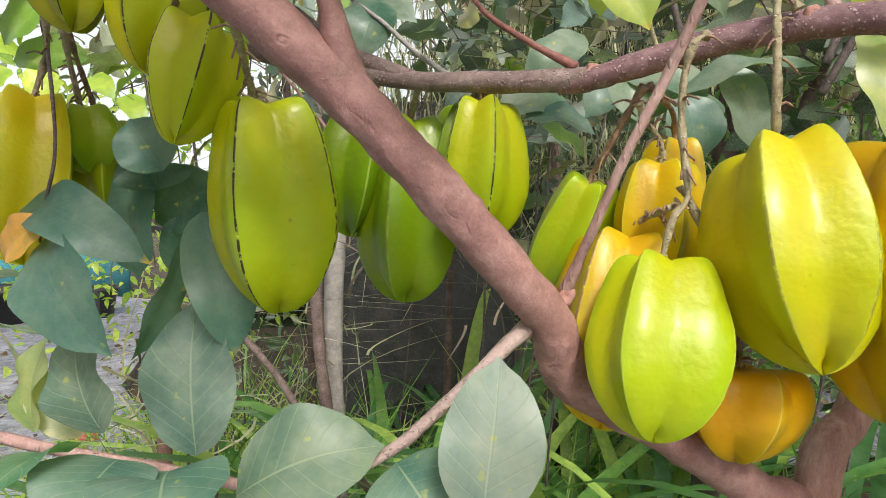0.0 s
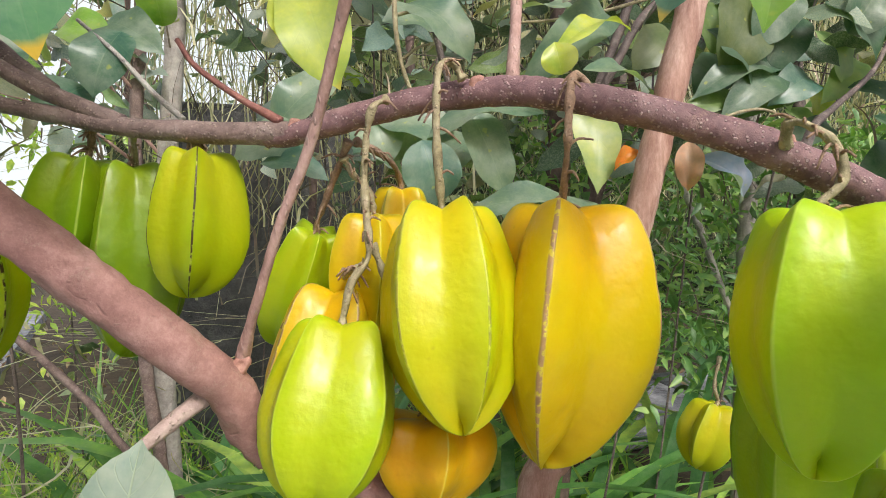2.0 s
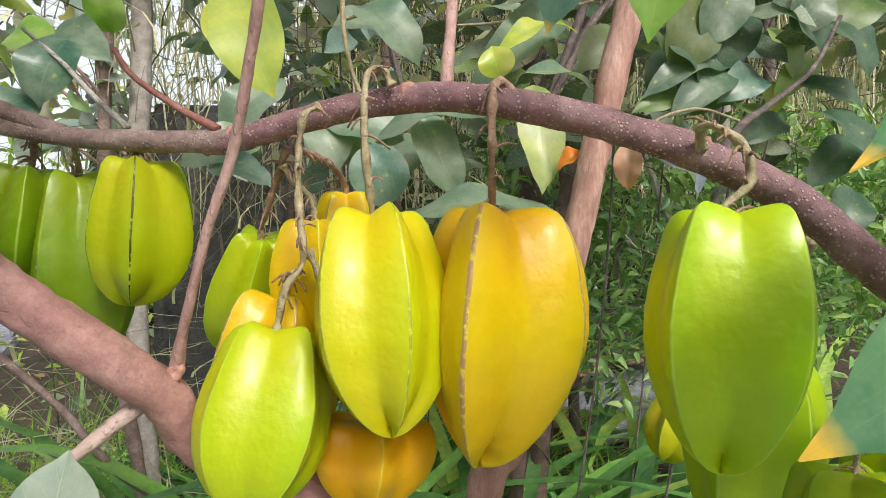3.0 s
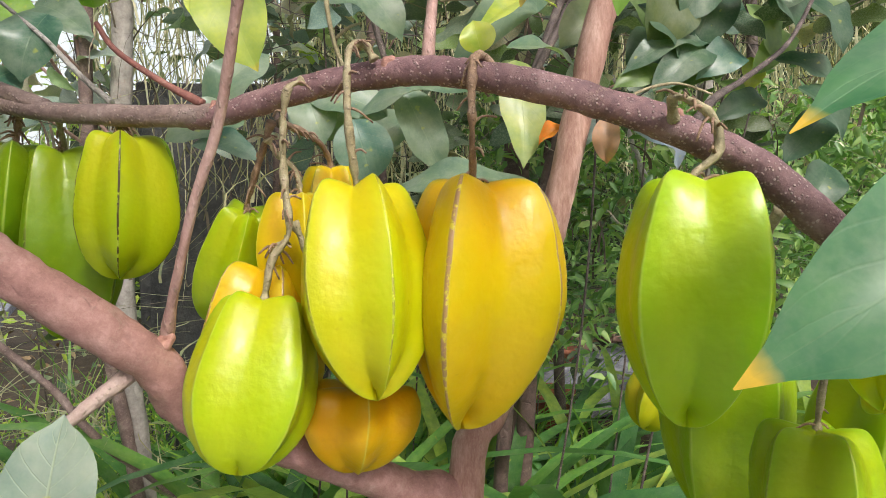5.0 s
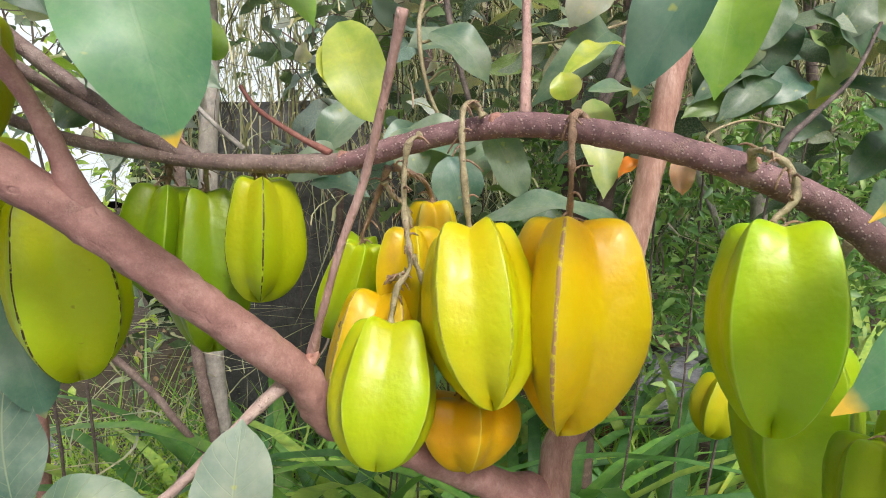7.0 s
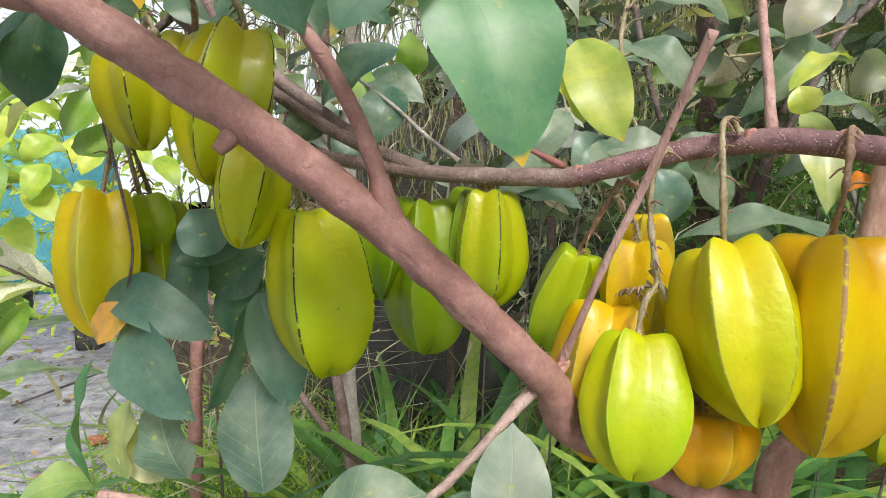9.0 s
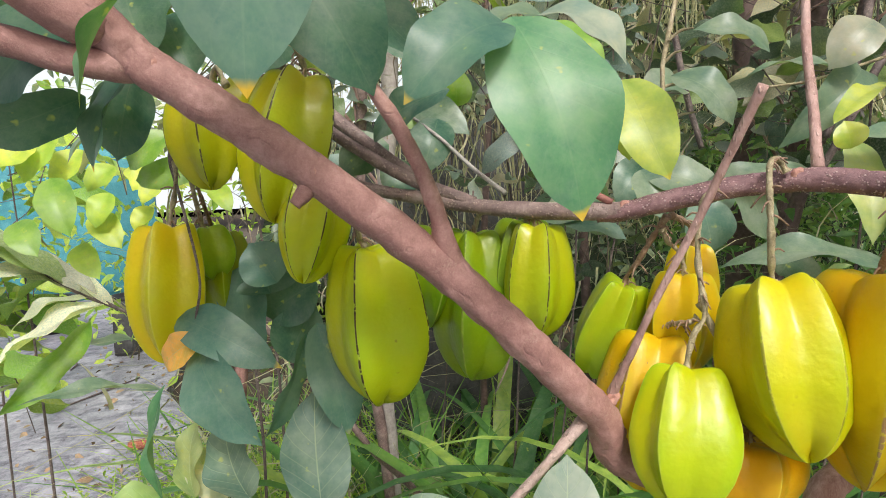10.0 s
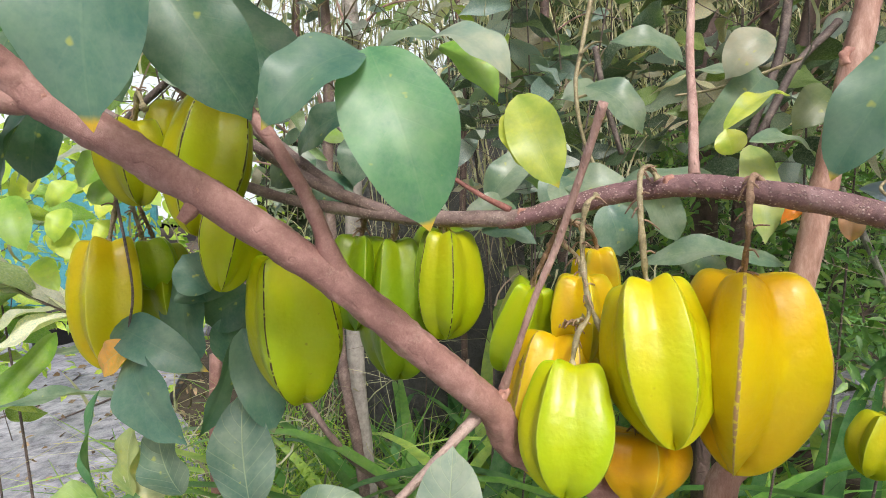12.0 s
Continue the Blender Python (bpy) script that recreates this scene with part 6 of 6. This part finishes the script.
slab("garden_wall", (4.0, 0.12, 2.1), (-6.0, 7.0, 1.03), 12, TARP, "turquoise sheeted wall at the end of the path", "wall", 0.01, "structure")


# the bright hazy sky low over the far gardens
glow, glow_nodes, glow_bsdf = tree_of("hazy_sky")
shine = glow_nodes.nodes.new("ShaderNodeEmission")
shine.inputs["Color"].default_value, shine.inputs["Strength"].default_value = (0.90, 0.96, 1.0, 1), 0.95
glow_nodes.links.new(shine.outputs[0], glow_nodes.nodes["Material Output"].inputs["Surface"])
bm = bmesh.new()
arc = [(30 * math.sin(radians(a)), 30 * math.cos(radians(a))) for a in np.linspace(-75, 70, 30)]
low, high = ([bm.verts.new((x, y, z)) for x, y in arc] for z in (1.0, 22.0))
for i in range(29):
    bm.faces.new((low[i], low[i + 1], high[i + 1], high[i]))
tagged(part("backdrop_sky", bm, glow), "bright hazy white sky far behind the hedge", "sky", kind="structure")

for i, (x, y, n, lo, hi) in enumerate(((0.30, 0.72, 14, 0.62, 0.85), (0.48, 0.78, 16, 0.66, 0.9), (0.68, 0.84, 14, 0.6, 0.85), (0.10, 0.90, 12, 0.62, 0.85), (-0.12, 0.92, 10, 0.6, 0.8))):
    strap_plant((x, y, -0.02), n, (lo, hi), 120 + i, "low clump of arching green strap leaves", (0.020, 0.034))

for i, (x, y, n, lo, hi, lift) in enumerate(((0.32, 0.72, 11, 0.75, 0.95, 1.75), (0.52, 0.80, 11, 0.75, 0.95, 1.7), (0.17, 0.82, 9, 0.75, 0.95, 1.7), (0.72, 0.95, 11, 0.7, 0.95, 1.6), (0.42, 0.98, 10, 0.8, 1.0, 1.6), (0.0, 0.92, 9, 0.75, 0.95, 1.75), (-0.20, 1.05, 7, 0.7, 0.9, 1.7))):
    strap_plant((x, y, -0.02), n, (lo, hi), 140 + i, "tall clump of broad dark green strap leaves", (0.028, 0.044), lift, 0.3)

# ---- small things ----
def curled_leaf(name, at, way, face, length, colour, label, parent=None):
    bm = leaf_shape(length, length * 0.55, 0.25, 0.9, 0.08, at[0] * 50)
    ob = part(name, bm, LEAF)
    ob.matrix_world = aim(Vector(at), Vector(at) + Vector(way), face)
    ob.color = (*colour, 0.0)
    return tagged(ob, label, "leaf")


curled_leaf("dry_leaf", (0.323, 0.331, 1.170), (0.02, 0.0, -1), (-0.5, -1, 0), 0.031, (0.44, 0.27, 0.18), "curled dry brown leaf hanging by the trunk")
curled_leaf("orange_leaf", (0.304, 0.351, 1.163), (-1, 0.1, -0.5), (0, -0.6, 0.7), 0.022, (0.75, 0.24, 0.02), "withered orange leaf caught beside the trunk")
curled_leaf("blue_scrap", (0.440, 0.50, 1.173), (1, 0, -0.95), (0.3, -1, 0.5), 0.064, (0.30, 0.38, 0.56), "scrap of dull blue plastic caught in the bushes")


def pot(at, height, radius, material, label):
    """A tapered round pot with a rolled rim, open at the top."""
    p = thing("plant_pot", at, label, "pot", "pots in the garden")
    rings = ((0.72, 0.0), (0.76, 0.02), (0.95, 0.82), (1.06, 0.83), (1.08, 0.98), (1.0, 1.0), (0.92, 0.98), (0.88, 0.75), (0.0, 0.74))
    bm = bmesh.new()
    made = []
    for r, z in rings:
        made.append([bm.verts.new((radius * max(r, 0.01) * math.cos(a), radius * max(r, 0.01) * math.sin(a), height * z)) for a in np.linspace(0, 2 * math.pi, 24, endpoint=False)])
    for a, b in zip(made, made[1:]):
        for i in range(24):
            bm.faces.new((a[i], a[(i + 1) % 24], b[(i + 1) % 24], b[i]))
    bm.faces.new(made[0][::-1])
    bm.faces.new(made[-1])
    part("body", bm, material, p)
    return p


pot((1.12, 2.35, 0.0), 0.16, 0.10, TERRACOTTA, "small reddish terracotta pot on the soil")
pot((1.45, 3.05, 0.0), 0.14, 0.09, TERRACOTTA, "weathered terracotta pot beside slabs")
pot((0.98, 2.62, 0.0), 0.14, 0.09, TERRACOTTA, "old terracotta pot among strap leaves")
pot((-4.05, 5.3, 0.04), 0.34, 0.24, BLACK, "black plastic planter at the path's edge")
pot((-3.4, 5.6, 0.04), 0.30, 0.20, BLACK, "black plastic planter under a shrub")
pot((-4.7, 5.0, 0.04), 0.40, 0.28, BLACK, "large black planter at the path's edge")
slab("paving_slab", (0.9, 0.7, 0.06), (1.55, 2.75, 0.03), 14, PAVING, "pale grey paving slab behind the plants", "slab", 0.012, seed=3)
slab("paving_slab", (0.8, 0.7, 0.06), (2.35, 2.95, 0.03), 6, PAVING, "pale grey paving slab behind the plants", "slab", 0.012, seed=7)
for i, (x, y, a) in enumerate(((1.05, 2.9, 10), (1.3, 3.35, 50), (1.75, 3.4, 80), (2.05, 3.5, 20), (0.85, 2.3, 35))):
    slab("brick", (0.2, 0.1, 0.065), (x, y, 0.03), a, BRICK, "loose worn pinkish brick on the soil", "brick", 0.008, seed=i)
slab("brick_fragment", (0.10, 0.06, 0.035), (-1.62, 2.55, 0.065), 30, TERRACOTTA, "broken orange brick piece on the path", "brick", 0.008, seed=11)
slab("post_foot", (0.16, 0.14, 0.42), (-2.72, 4.35, 0.25), 10, STONE, "short dark square post beside the path", "post", 0.012, seed=12)
rnd = random.Random(31)
for i in range(7):
    x, y, a = rnd.uniform(-3.2, -1.6), rnd.uniform(2.4, 4.6), rnd.uniform(0, 3.1)
    if x > -0.75 - 0.45 * y:
        continue
    n = rnd.uniform(0.1, 0.3)
    d = Vector((math.cos(a), math.sin(a), 0)) * n
    q = Vector((x, y, 0.052))
    pole("twig_on_path", [q - d, q + Vector((0.02, 0.02, 0.004)), q + d], [0.005, 0.007, 0.004], BARK_DARK, "dead dry twig lying on the concrete path", "twig", 6, 0.001, "twig")


def litter_place(r):
    x, y = r.uniform(-4.0, 2.6), r.uniform(1.0, 5.0)
    return x, y, 0.06


leaf_cloud("leaf_litter", 900, litter_place, (0.03, 0.08), LITTER, 33, "scattered dry fallen leaves and scraps", "litter")
for i, (x, y, n, lo, hi) in enumerate(((1.45, 1.45, 18, 1.2, 1.6), (1.75, 1.6, 18, 1.2, 1.7))):
    strap_plant((x, y, -0.02), n, (lo, hi), 90 + i, "tall clump of bright green strap leaves", (0.04, 0.06))


def pale_shrub(at, twig, count, seed, label):
    """A low shrub with one bent twig of long narrow pale leaves."""
    rnd = random.Random(seed)
    bush = thing("pale_shrub", at, label, "shrub")
    part("twig", tube([at, *twig], [0.008] + [0.005] * (len(twig) - 1) + [0.002], 8, 0.0004, 6, Vector(at)), BARK_DARK, bush)
    line, _ = glide(twig, [0.005] * len(twig), 8)
    for i in range(count):
        q = line[int((len(line) - 1) * (0.35 + 0.65 * i / count))]
        side = -1 if i % 2 else 1
        way = Vector((-0.9 + 0.35 * rnd.random(), -0.3 * side, rnd.uniform(-0.45, 0.5)))
        ob = leaf_on(bush, q, way, (rnd.uniform(-0.3, 0.3), -0.5, 0.9), rnd.uniform(0.10, 0.17), rnd, ((0.40, 0.46, 0.34), (0.28, 0.40, 0.16), (0.48, 0.52, 0.42)))
        ob.scale.y *= 0.55
    return bush


pale_shrub((-1.25, 0.62, 0.0), [(-1.05, 0.64, 0.85), (-0.80, 0.66, 1.16), (-0.66, 0.66, 1.17), (-0.605, 0.67, 1.125), (-0.56, 0.67, 1.09), (-0.48, 0.67, 1.05)], 22, 71, "low shrub with long narrow pale green leaves")
pale_shrub((-1.6, 0.9, 0.0), [(-1.35, 0.9, 0.9), (-1.05, 0.9, 1.18), (-0.95, 0.9, 1.1), (-0.86, 0.95, 1.0)], 18, 72, "low shrub with long narrow pale leaves by the path")
